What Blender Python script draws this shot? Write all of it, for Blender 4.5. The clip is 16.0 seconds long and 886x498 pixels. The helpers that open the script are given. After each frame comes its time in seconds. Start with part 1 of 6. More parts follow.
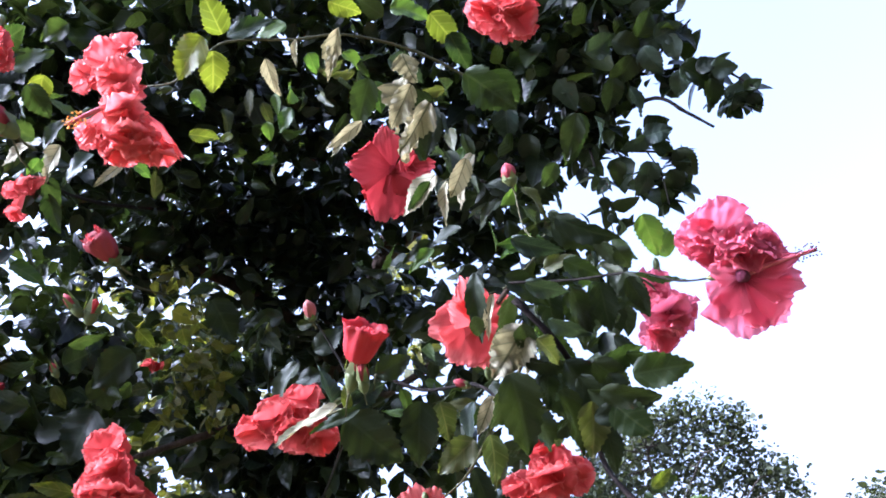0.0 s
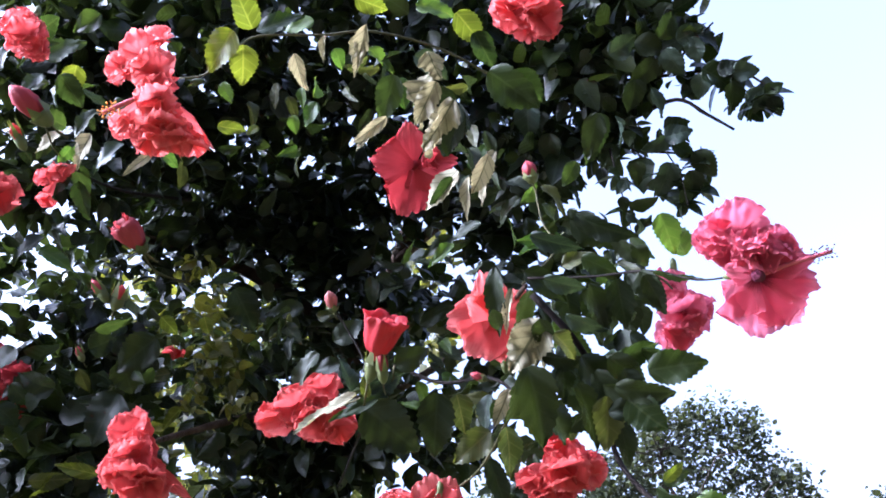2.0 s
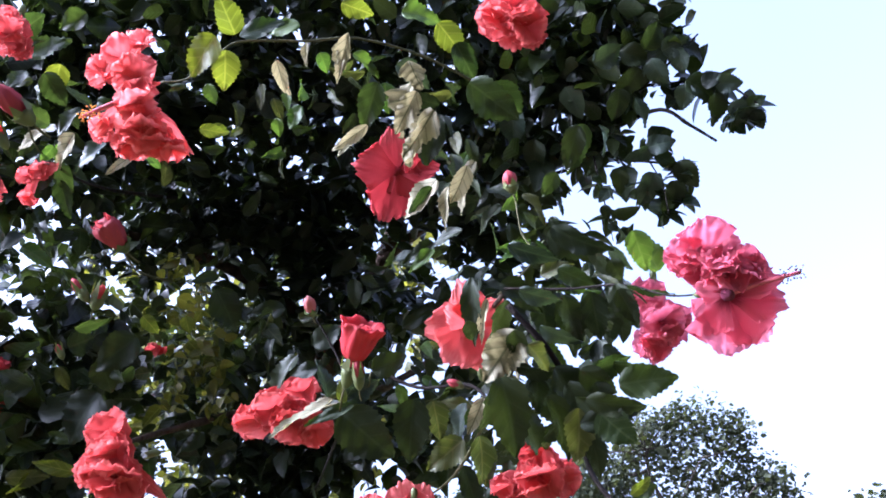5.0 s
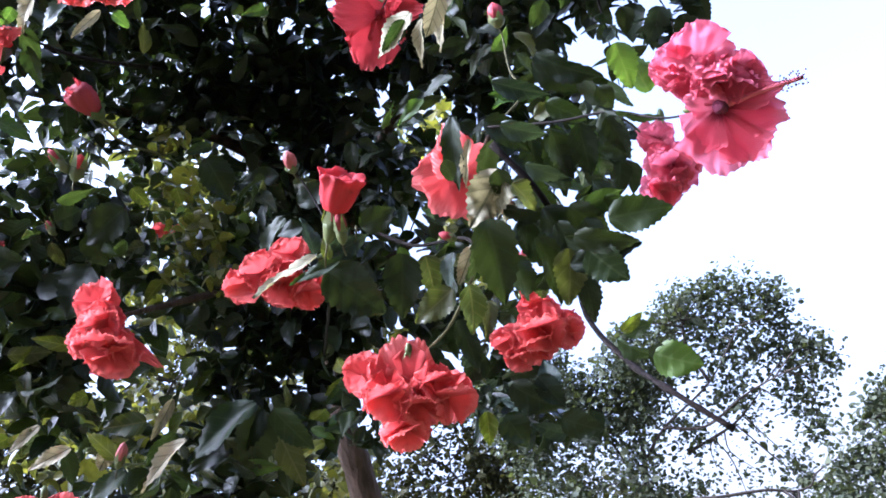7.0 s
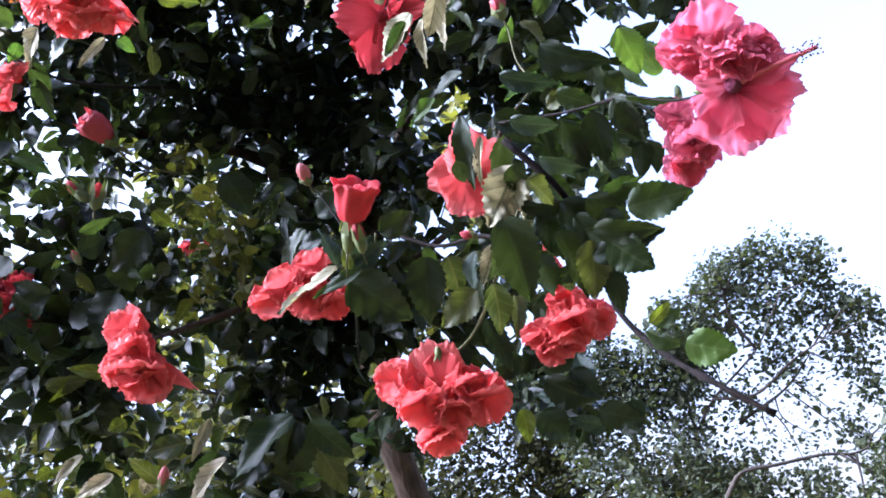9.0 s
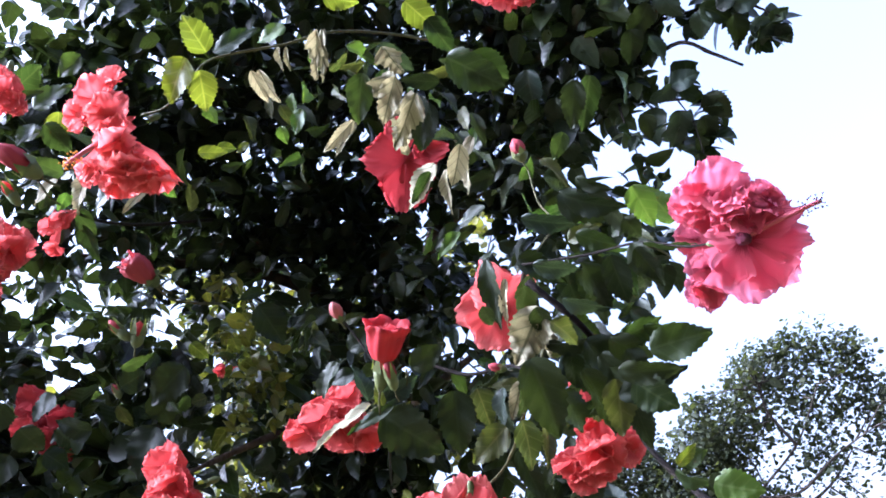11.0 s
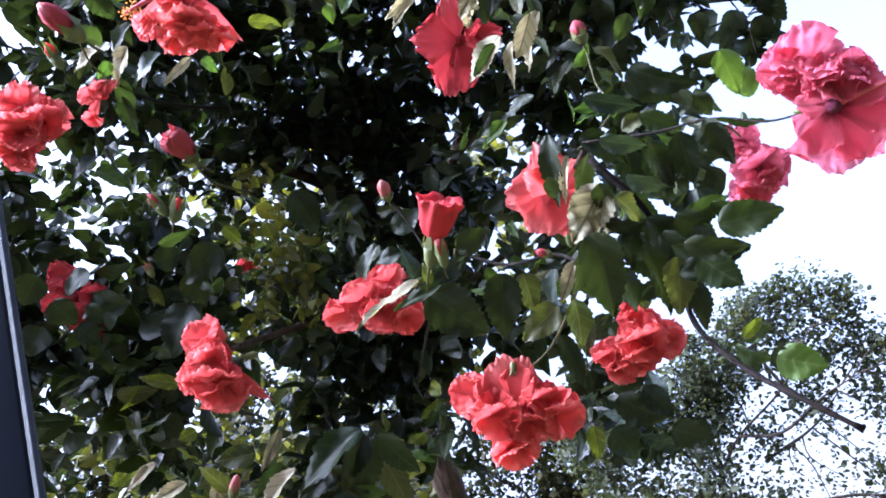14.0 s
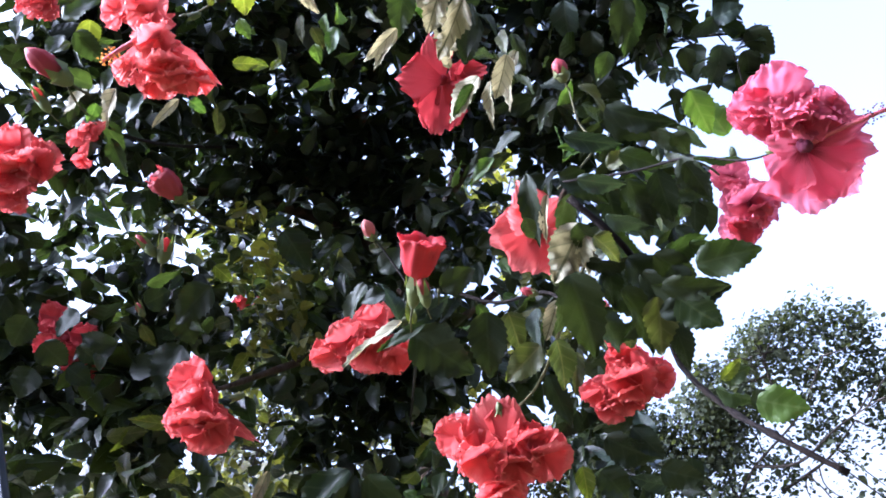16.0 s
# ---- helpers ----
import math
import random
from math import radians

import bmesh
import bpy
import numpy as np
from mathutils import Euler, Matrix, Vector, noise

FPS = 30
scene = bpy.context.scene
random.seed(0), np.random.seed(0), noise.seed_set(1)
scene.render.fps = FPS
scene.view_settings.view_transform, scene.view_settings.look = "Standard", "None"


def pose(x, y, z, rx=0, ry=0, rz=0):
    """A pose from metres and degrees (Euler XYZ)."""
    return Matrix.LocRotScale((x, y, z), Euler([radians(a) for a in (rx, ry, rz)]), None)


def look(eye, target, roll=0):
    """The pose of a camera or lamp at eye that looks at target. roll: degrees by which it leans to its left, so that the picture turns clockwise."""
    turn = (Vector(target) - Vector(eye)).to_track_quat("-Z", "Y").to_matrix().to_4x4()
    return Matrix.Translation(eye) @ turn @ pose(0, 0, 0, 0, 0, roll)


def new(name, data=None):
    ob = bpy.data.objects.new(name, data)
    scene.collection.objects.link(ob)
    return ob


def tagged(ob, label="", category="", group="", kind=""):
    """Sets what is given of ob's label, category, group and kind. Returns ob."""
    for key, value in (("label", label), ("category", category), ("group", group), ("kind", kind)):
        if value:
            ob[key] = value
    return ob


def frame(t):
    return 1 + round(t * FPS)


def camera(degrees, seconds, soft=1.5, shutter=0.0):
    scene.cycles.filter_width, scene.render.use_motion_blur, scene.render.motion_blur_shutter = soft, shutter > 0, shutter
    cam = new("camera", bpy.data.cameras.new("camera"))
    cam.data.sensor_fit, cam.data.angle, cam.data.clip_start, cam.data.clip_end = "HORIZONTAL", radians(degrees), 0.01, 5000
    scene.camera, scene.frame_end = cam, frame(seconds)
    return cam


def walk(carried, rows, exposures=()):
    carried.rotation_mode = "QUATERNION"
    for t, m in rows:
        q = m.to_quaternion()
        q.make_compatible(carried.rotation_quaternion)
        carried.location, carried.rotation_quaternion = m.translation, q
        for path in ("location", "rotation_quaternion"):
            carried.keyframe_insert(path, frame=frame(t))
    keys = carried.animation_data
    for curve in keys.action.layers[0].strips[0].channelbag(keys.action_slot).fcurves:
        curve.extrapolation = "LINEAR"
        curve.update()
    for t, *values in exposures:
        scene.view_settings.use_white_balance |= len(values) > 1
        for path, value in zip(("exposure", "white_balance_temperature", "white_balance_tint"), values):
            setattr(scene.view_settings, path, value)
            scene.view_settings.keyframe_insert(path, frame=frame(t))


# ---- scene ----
cam = camera(54.1, 16.0, soft=1.75)
PATH = [
    (0, (0.0547, 0.0686, 1.5090), (0.3571, 3.3436, 3.7857), -16.71),
    (0.5, (0.0540, 0.0652, 1.5070), (0.3095, 3.3429, 3.7855), -16.47),
    (1, (0.0500, 0.0687, 1.5049), (0.2709, 3.3599, 3.7675), -15.53),
    (1.5, (0.0521, 0.0716, 1.4990), (0.2823, 3.3492, 3.7803), -15.07),
    (2, (0.0475, 0.0540, 1.4959), (0.2742, 3.3300, 3.7798), -14.63),
    (2.5, (0.0474, 0.0700, 1.4860), (0.2979, 3.4226, 3.6535), -13.20),
    (3, (0.0562, 0.0692, 1.4854), (0.3315, 3.3775, 3.7169), -13.50),
    (3.2, (0.0568, 0.0624, 1.4878), (0.2980, 3.3757, 3.7158), -13.47),
    (5.3, (0.0737, 0.0407, 1.5024), (0.3360, 3.3311, 3.7617), -13.85),
    (5.5, (0.0792, 0.0505, 1.4995), (0.3573, 3.3987, 3.6702), -13.31),
    (6, (0.0966, 0.0883, 1.4954), (0.2554, 3.5527, 3.4885), -13.79),
    (6.5, (0.1057, 0.1065, 1.4887), (0.1499, 3.6273, 3.3865), -13.71),
    (7, (0.1182, 0.1258, 1.4834), (0.1005, 3.6684, 3.3406), -14.12),
    (7.5, (0.1009, 0.1287, 1.4795), (0.0633, 3.7162, 3.2484), -13.83),
    (8, (0.0840, 0.1517, 1.4797), (0.0524, 3.8019, 3.1153), -14.05),
    (8.5, (0.0988, 0.1563, 1.4874), (0.0765, 3.7769, 3.1875), -15.10),
    (9, (0.1376, 0.1351, 1.4996), (-0.0483, 3.6765, 3.3499), -17.57),
    (9.5, (0.1562, 0.1096, 1.5180), (-0.0258, 3.5635, 3.5273), -17.91),
    (9.7, (0.1597, 0.1043, 1.5216), (-0.0395, 3.5218, 3.5907), -18.32),
    (11.8, (0.1401, 0.0749, 1.5162), (0.0015, 3.3730, 3.7752), -19.55),
    (12, (0.1306, 0.0811, 1.5127), (-0.0508, 3.4482, 3.6643), -19.01),
    (12.5, (0.1015, 0.0905, 1.4991), (-0.2137, 3.5675, 3.4512), -18.08),
    (13, (0.0849, 0.0979, 1.4905), (-0.1841, 3.5755, 3.4486), -17.42),
    (13.5, (0.0790, 0.0955, 1.4951), (-0.1639, 3.5566, 3.4855), -17.52),
    (14, (0.0650, 0.1065, 1.4901), (-0.1616, 3.5670, 3.4835), -16.08),
    (14.5, (0.0774, 0.1166, 1.4860), (-0.1874, 3.5888, 3.4542), -15.80),
    (15, (0.0839, 0.1175, 1.4836), (-0.1664, 3.5651, 3.4964), -16.18),
    (15.5, (0.0843, 0.1183, 1.4877), (-0.1721, 3.5249, 3.5684), -15.97),
    (16, (0.1021, 0.1130, 1.4944), (-0.1358, 3.4967, 3.6143), -16.47),
]
EXPOSURES = [(0.0, 3.16, 4830, 13), (1.8, 3.16, 4830, 13), (2.5, 2.8, 4900, 19), (3.0, 2.77, 4900, 19), (4.3, 2.8, 4900, 19), (5.5, 3.17, 4830, 13), (16.0, 3.17, 4830, 13)]
walk(cam, [(t, look(eye, target, roll)) for t, eye, target, roll in PATH], EXPOSURES)

SKY_STRENGTH, SUN_STRENGTH = 0.145, 0.75
SHRUB_BASE = (-0.151, 2.357, 0.0)

# ---- daylight ----
world = bpy.data.worlds.new("sky")
scene.world = world
world.use_nodes = True
wn = world.node_tree.nodes
sky = wn.new("ShaderNodeTexSky")
sky.sky_type = "NISHITA"
sky.sun_disc = False
SUN_AZ, SUN_EL = radians(-108), radians(38)
sky.sun_elevation, sky.sun_rotation = SUN_EL, SUN_AZ
sky.air_density, sky.dust_density, sky.ozone_density = 0.45, 10.0, 0.0
wn["Background"].inputs["Strength"].default_value = SKY_STRENGTH
haze = wn.new("ShaderNodeHueSaturation")  # thin white haze over the blue
haze.inputs["Saturation"].default_value = 0.62
veil = wn.new("ShaderNodeMix")
veil.data_type, veil.blend_type = "RGBA", "MULTIPLY"
veil.inputs[0].default_value = 1.0
veil.inputs[7].default_value = (0.985, 0.965, 1.03, 1)
world.node_tree.links.new(sky.outputs[0], haze.inputs["Color"])
world.node_tree.links.new(haze.outputs[0], veil.inputs[6])
where = wn.new("ShaderNodeTexCoord")
height = wn.new("ShaderNodeSeparateXYZ")
low = wn.new("ShaderNodeMapRange")  # haze thickens smoothly towards the horizon, all the way round
low.interpolation_type = "SMOOTHSTEP"
low.inputs["From Min"].default_value, low.inputs["From Max"].default_value = 0.0, 0.45
low.inputs["To Min"].default_value, low.inputs["To Max"].default_value = 0.9, 0.0
mist = wn.new("ShaderNodeMix")
mist.data_type = "RGBA"
mist.inputs[7].default_value = (1.12, 1.0, 0.93, 1)
world.node_tree.links.new(where.outputs["Generated"], height.inputs[0])
world.node_tree.links.new(height.outputs[2], low.inputs["Value"])
world.node_tree.links.new(low.outputs[0], mist.inputs[0])
world.node_tree.links.new(veil.outputs[2], mist.inputs[6])
world.node_tree.links.new(mist.outputs[2], wn["Background"].inputs["Color"])
sun_way = Vector((math.sin(SUN_AZ) * math.cos(SUN_EL), math.cos(SUN_AZ) * math.cos(SUN_EL), math.sin(SUN_EL)))
sun = new("sun", bpy.data.lights.new("sun", "SUN"))
sun.data.energy, sun.data.angle, sun.data.color = SUN_STRENGTH, radians(5.0), (1.0, 0.94, 0.85)
sun.matrix_world = look(sun_way * 20, (0, 0, 0))


# ---- materials ----
def nodes_of(name):
    m = bpy.data.materials.new(name)
    m.use_nodes = True
    t = m.node_tree
    t.nodes.clear()
    return m, t.nodes, t.links.new


def ramp_node(nodes, stops):
    r = nodes.new("ShaderNodeValToRGB")
    while len(r.color_ramp.elements) < len(stops):
        r.color_ramp.elements.new(0.5)
    for e, (p, c) in zip(r.color_ramp.elements, stops):
        e.position, e.color = p, (*c, 1)
    return r


def math_node(nodes, link, op, a, b=None):
    n = nodes.new("ShaderNodeMath")
    n.operation = op
    for i, v in enumerate((a, b)):
        if v is None:
            continue
        if isinstance(v, (int, float)):
            n.inputs[i].default_value = v
        else:
            link(v, n.inputs[i])
    return n.outputs[0]


def leaf_material(name, dark, light, rough=0.4, through_light=0.35, vein=(0.25, 0.3, 0.12), island=False, glow=(1.6, 1.7, 0.55), vein_mix=0.5, blotch=0.25, gloss=0.32):
    """A veined leaf: colour varies leaf by leaf and in blotches; side veins run out from the midrib."""
    m, nodes, link = nodes_of(name)
    out = nodes.new("ShaderNodeOutputMaterial")
    if island:
        rnd = nodes.new("ShaderNodeNewGeometry").outputs["Random Per Island"]
    else:
        rnd = nodes.new("ShaderNodeObjectInfo").outputs["Random"]
    base = ramp_node(nodes, [(0.0, dark), (1.0, light)])
    coord = nodes.new("ShaderNodeTexCoord")
    spots = nodes.new("ShaderNodeTexNoise")
    spots.inputs["Scale"].default_value = 60 if not island else 40
    spots.inputs["Detail"].default_value = 4
    link(coord.outputs["Object"], spots.inputs["Vector"])
    f = math_node(nodes, link, "ADD", rnd, math_node(nodes, link, "MULTIPLY", math_node(nodes, link, "SUBTRACT", spots.outputs["Fac"], 0.5), blotch * 4))
    link(f, base.inputs[0])
    uv = nodes.new("ShaderNodeSeparateXYZ")
    link(coord.outputs["UV"], uv.inputs[0])
    across = math_node(nodes, link, "ABSOLUTE", math_node(nodes, link, "SUBTRACT", uv.outputs[0], 0.5))
    slant = math_node(nodes, link, "SUBTRACT", uv.outputs[1], math_node(nodes, link, "MULTIPLY", across, 0.75))
    wave = math_node(nodes, link, "SINE", math_node(nodes, link, "MULTIPLY", slant, 27.0))
    side = math_node(nodes, link, "POWER", math_node(nodes, link, "MAXIMUM", wave, 0.0), 10.0)
    mid = math_node(nodes, link, "LESS_THAN", across, 0.022)
    lines = math_node(nodes, link, "MAXIMUM", math_node(nodes, link, "MULTIPLY", side, 0.7), mid)
    mix = nodes.new("ShaderNodeMix")
    mix.data_type = "RGBA"
    link(math_node(nodes, link, "MULTIPLY", lines, vein_mix), mix.inputs[0])
    link(base.outputs[0], mix.inputs[6])
    mix.inputs[7].default_value = (*vein, 1)
    bump = nodes.new("ShaderNodeBump")
    bump.inputs["Strength"].default_value, bump.inputs["Distance"].default_value = 0.45, 0.001
    link(math_node(nodes, link, "ADD", math_node(nodes, link, "MULTIPLY", wave, -0.3), spots.outputs["Fac"]), bump.inputs["Height"])
    b = nodes.new("ShaderNodeBsdfPrincipled")
    link(mix.outputs[2], b.inputs["Base Color"])
    link(bump.outputs[0], b.inputs["Normal"])
    b.inputs["Roughness"].default_value = rough
    b.inputs["Specular IOR Level"].default_value = gloss
    tr = nodes.new("ShaderNodeBsdfTranslucent")
    bright = nodes.new("ShaderNodeMix")
    bright.data_type, bright.blend_type = "RGBA", "MULTIPLY"
    bright.inputs[0].default_value = 1.0
    link(mix.outputs[2], bright.inputs[6])
    bright.inputs[7].default_value = (*glow, 1)
    link(bright.outputs[2], tr.inputs["Color"])
    sh = nodes.new("ShaderNodeMixShader")
    sh.inputs[0].default_value = through_light
    link(b.outputs[0], sh.inputs[1])
    link(tr.outputs[0], sh.inputs[2])
    link(sh.outputs[0], out.inputs[0])
    return m


def petal_material(name, deep, mid, pale, through_light=0.45):
    """A crepe-like petal: deep at the claw, paler to the rim, with fine lengthwise veins."""
    m, nodes, link = nodes_of(name)
    out = nodes.new("ShaderNodeOutputMaterial")
    coord = nodes.new("ShaderNodeTexCoord")
    uv = nodes.new("ShaderNodeSeparateXYZ")
    link(coord.outputs["UV"], uv.inputs[0])
    grain = nodes.new("ShaderNodeTexNoise")
    grain.inputs["Scale"].default_value, grain.inputs["Detail"].default_value = 5.0, 5.0
    stretch = nodes.new("ShaderNodeMapping")
    stretch.inputs["Scale"].default_value = (9, 1.2, 1)
    link(coord.outputs["UV"], stretch.inputs[0])
    link(stretch.outputs[0], grain.inputs["Vector"])
    rnd = nodes.new("ShaderNodeObjectInfo").outputs["Random"]
    f = math_node(nodes, link, "ADD", uv.outputs[1], math_node(nodes, link, "MULTIPLY", math_node(nodes, link, "SUBTRACT", grain.outputs["Fac"], 0.5), 0.5))
    f = math_node(nodes, link, "ADD", f, math_node(nodes, link, "MULTIPLY", math_node(nodes, link, "SUBTRACT", rnd, 0.5), 0.3))
    ramp = ramp_node(nodes, [(0.0, deep), (0.25, mid), (0.7, mid), (1.05, pale)])
    link(f, ramp.inputs[0])
    bump = nodes.new("ShaderNodeBump")
    bump.inputs["Strength"].default_value, bump.inputs["Distance"].default_value = 0.25, 0.001
    link(grain.outputs["Fac"], bump.inputs["Height"])
    b = nodes.new("ShaderNodeBsdfPrincipled")
    b.inputs["Roughness"].default_value = 0.6
    b.inputs["Specular IOR Level"].default_value = 0.25
    link(ramp.outputs[0], b.inputs["Base Color"])
    link(bump.outputs[0], b.inputs["Normal"])
    tr = nodes.new("ShaderNodeBsdfTranslucent")
    link(ramp.outputs[0], tr.inputs["Color"])
    sh = nodes.new("ShaderNodeMixShader")
    sh.inputs[0].default_value = through_light
    link(b.outputs[0], sh.inputs[1])
    link(tr.outputs[0], sh.inputs[2])
    link(sh.outputs[0], out.inputs[0])
    return m


def plain_material(name, dark, light, scale=30.0, rough=0.8, bump_depth=0.003, stretch=(1, 1, 1), metal=0.0):
    m, nodes, link = nodes_of(name)
    out = nodes.new("ShaderNodeOutputMaterial")
    coord = nodes.new("ShaderNodeTexCoord")
    mp = nodes.new("ShaderNodeMapping")
    mp.inputs["Scale"].default_value = stretch
    link(coord.outputs["Object"], mp.inputs[0])
    n1 = nodes.new("ShaderNodeTexNoise")
    n1.inputs["Scale"].default_value, n1.inputs["Detail"].default_value = scale, 6
    link(mp.outputs[0], n1.inputs["Vector"])
    n2 = nodes.new("ShaderNodeTexNoise")
    n2.inputs["Scale"].default_value = scale / 7
    link(mp.outputs[0], n2.inputs["Vector"])
    f = math_node(nodes, link, "ADD", math_node(nodes, link, "MULTIPLY", n1.outputs["Fac"], 0.6), math_node(nodes, link, "MULTIPLY", n2.outputs["Fac"], 0.5))
    r = ramp_node(nodes, [(0.35, dark), (0.75, light)])
    link(f, r.inputs[0])
    bump = nodes.new("ShaderNodeBump")
    bump.inputs["Strength"].default_value, bump.inputs["Distance"].default_value = 0.8, bump_depth
    link(n1.outputs["Fac"], bump.inputs["Height"])
    b = nodes.new("ShaderNodeBsdfPrincipled")
    b.inputs["Roughness"].default_value, b.inputs["Metallic"].default_value = rough, metal
    b.inputs["Specular IOR Level"].default_value = 0.15 if rough > 0.6 else 0.5
    link(r.outputs[0], b.inputs["Base Color"])
    link(bump.outputs[0], b.inputs["Normal"])
    link(b.outputs[0], out.inputs[0])
    return m


M_DARK = leaf_material("dark_green_leaf", (0.008, 0.012, 0.0055), (0.021, 0.027, 0.009), 0.42, 0.24, (0.034, 0.042, 0.026), gloss=0.22, blotch=0.25, vein_mix=0.3)
M_GREEN = leaf_material("green_leaf", (0.013, 0.022, 0.0075), (0.03, 0.042, 0.0125), 0.42, 0.36, (0.055, 0.065, 0.032), blotch=0.28, gloss=0.24, vein_mix=0.35)
M_BRIGHT = leaf_material("fresh_green_leaf", (0.038, 0.07, 0.016), (0.065, 0.098, 0.02), 0.42, 0.42, (0.1, 0.13, 0.045), blotch=0.2)
M_LIME = leaf_material("young_lime_leaf", (0.06, 0.076, 0.008), (0.1, 0.106, 0.011), 0.42, 0.4, (0.2, 0.2, 0.05))
M_OLIVE = leaf_material("ageing_olive_leaf", (0.03, 0.038, 0.012), (0.06, 0.062, 0.018), 0.42, 0.35, (0.11, 0.1, 0.05))
# Old pale leaves; the cream also carries warm sun glint put into the colour.
M_PALE = leaf_material("glint_pale_cream_leaf", (0.16, 0.148, 0.095), (0.42, 0.375, 0.26), 0.7, 0.25, (0.05, 0.055, 0.03), blotch=0.25, glow=(1.1, 1.0, 0.7), vein_mix=0.7, gloss=0.1)
# Paled grey-green: the sky's glare over dark leaves is mixed into the colour.
M_GREY = leaf_material("glare_grey_green_leaf", (0.019, 0.029, 0.022), (0.038, 0.052, 0.038), 0.42, 0.16, (0.06, 0.075, 0.055), gloss=0.24)
LEAF_MATERIALS = {"dark": M_DARK, "green": M_GREEN, "bright": M_BRIGHT, "lime": M_LIME, "olive": M_OLIVE, "pale": M_PALE, "grey": M_GREY}
# Shaded copy of the crown leaf: the crown's shade is in this near-black green.
M_MASS = leaf_material("shade_tone_crown_leaves", (0.006, 0.01, 0.0045), (0.023, 0.03, 0.009), 0.3, 0.3, (0.03, 0.036, 0.024), island=True, gloss=0.3, blotch=0.15)
# Lit copies of the crown leaf: sunlight is put into the yellow-green colour.
M_MASS_LIT = leaf_material("sunlit_tone_crown_leaves", (0.022, 0.027, 0.008), (0.14, 0.128, 0.026), 0.45, 0.38, (0.1, 0.1, 0.04), island=True)
M_SUNLIT = leaf_material("sunlit_tone_leaflets", (0.045, 0.05, 0.009), (0.12, 0.108, 0.022), 0.5, 0.45, (0.15, 0.14, 0.05), island=True)
M_WOODS = leaf_material("far_tree_leaves", (0.02, 0.025, 0.016), (0.054, 0.058, 0.033), 0.55, 0.3, (0.03, 0.034, 0.022), island=True, gloss=0.12)
M_THICKET = leaf_material("brownish_thicket_leaves", (0.01, 0.013, 0.005), (0.042, 0.038, 0.013), 0.5, 0.3, (0.05, 0.045, 0.025), island=True, gloss=0.1)
M_PETAL = petal_material("coral_red_petal", (0.5, 0.045, 0.05), (0.6, 0.082, 0.08), (0.68, 0.16, 0.148), 0.62)
# Coral petals again: salmon holds sunlight, pink backlight, red shade, in the colour.
M_PETAL_SALMON = petal_material("sunlit_salmon_petal", (0.5, 0.06, 0.06), (0.68, 0.12, 0.115), (0.76, 0.22, 0.2), 0.66)
M_PETAL_PINK = petal_material("backlit_pink_petal", (0.26, 0.025, 0.05), (0.63, 0.14, 0.2), (0.69, 0.19, 0.255), 0.78)
M_PETAL_RED = petal_material("shaded_deep_red_petal", (0.26, 0.014, 0.02), (0.43, 0.035, 0.043), (0.49, 0.066, 0.072), 0.48)
M_BUD = petal_material("furled_crimson_petal", (0.14, 0.012, 0.02), (0.28, 0.035, 0.045), (0.4, 0.1, 0.11), 0.2)
M_BUD_PALE = petal_material("furled_rose_petal", (0.24, 0.06, 0.06), (0.36, 0.11, 0.105), (0.46, 0.21, 0.18), 0.25)
M_CALYX = leaf_material("green_calyx", (0.06, 0.075, 0.024), (0.11, 0.12, 0.042), 0.5, 0.2)
M_ANTHER = plain_material("orange_pollen", (0.6, 0.2, 0.03), (0.8, 0.42, 0.08), 200.0, 0.8)
M_ANTHER_DARK = plain_material("dried_maroon_anthers", (0.09, 0.03, 0.04), (0.18, 0.08, 0.09), 200.0, 0.8)
M_COLUMN = plain_material("rose_red_stamen_column", (0.38, 0.05, 0.07), (0.5, 0.1, 0.12), 120.0, 0.6)
M_THROAT = plain_material("dark_maroon_throat", (0.05, 0.008, 0.02), (0.11, 0.02, 0.04), 200.0, 0.7)
# Brown taken almost to black: the twigs' silhouette is put into the colour.
M_TWIG = plain_material("silhouette_brown_twig_bark", (0.004, 0.0025, 0.002), (0.012, 0.0075, 0.0055), 90.0, 0.85)
M_STEM = plain_material("green_brown_stem", (0.04, 0.04, 0.016), (0.08, 0.07, 0.032), 90.0, 0.7)
M_BARK = plain_material("grey_brown_bark", (0.013, 0.0085, 0.0055), (0.078, 0.05, 0.034), 70.0, 0.9, 0.012, (1, 1, 0.3))
M_FAR_BARK = plain_material("far_grey_bark", (0.014, 0.011, 0.009), (0.045, 0.036, 0.029), 9.0, 0.9, 0.02, (1, 1, 0.3))
M_GROUND = plain_material("dry_grass_and_soil", (0.05, 0.06, 0.02), (0.14, 0.12, 0.06), 3.0, 0.95, 0.02)
M_WALL = plain_material("grey_plaster", (0.16, 0.155, 0.145), (0.26, 0.25, 0.235), 8.0, 0.9, 0.004)
M_POST = plain_material("dark_painted_metal", (0.004, 0.005, 0.009), (0.01, 0.012, 0.018), 12.0, 0.7, 0.0005)
# Paler grey stands for the light on the post's narrow face.
M_POST_EDGE = plain_material("lit_edge_grey_metal", (0.012, 0.014, 0.018), (0.036, 0.039, 0.044), 60.0, 0.7, 0.0005)


# ---- mesh helpers ----
def part(name, bm, material, parent, label=""):
    mesh = bpy.data.meshes.new(name)
    bm.to_mesh(mesh)
    bm.free()
    return hang(name, mesh, material, parent, label)


def hang(name, mesh, material, parent, label="", m=None):
    if not mesh.materials:
        mesh.materials.append(material)
        for p in mesh.polygons:
            p.use_smooth = True
    ob = new(name, mesh)
    ob.parent = parent
    if m is not None:
        ob.matrix_basis = m
    return tagged(ob, label)


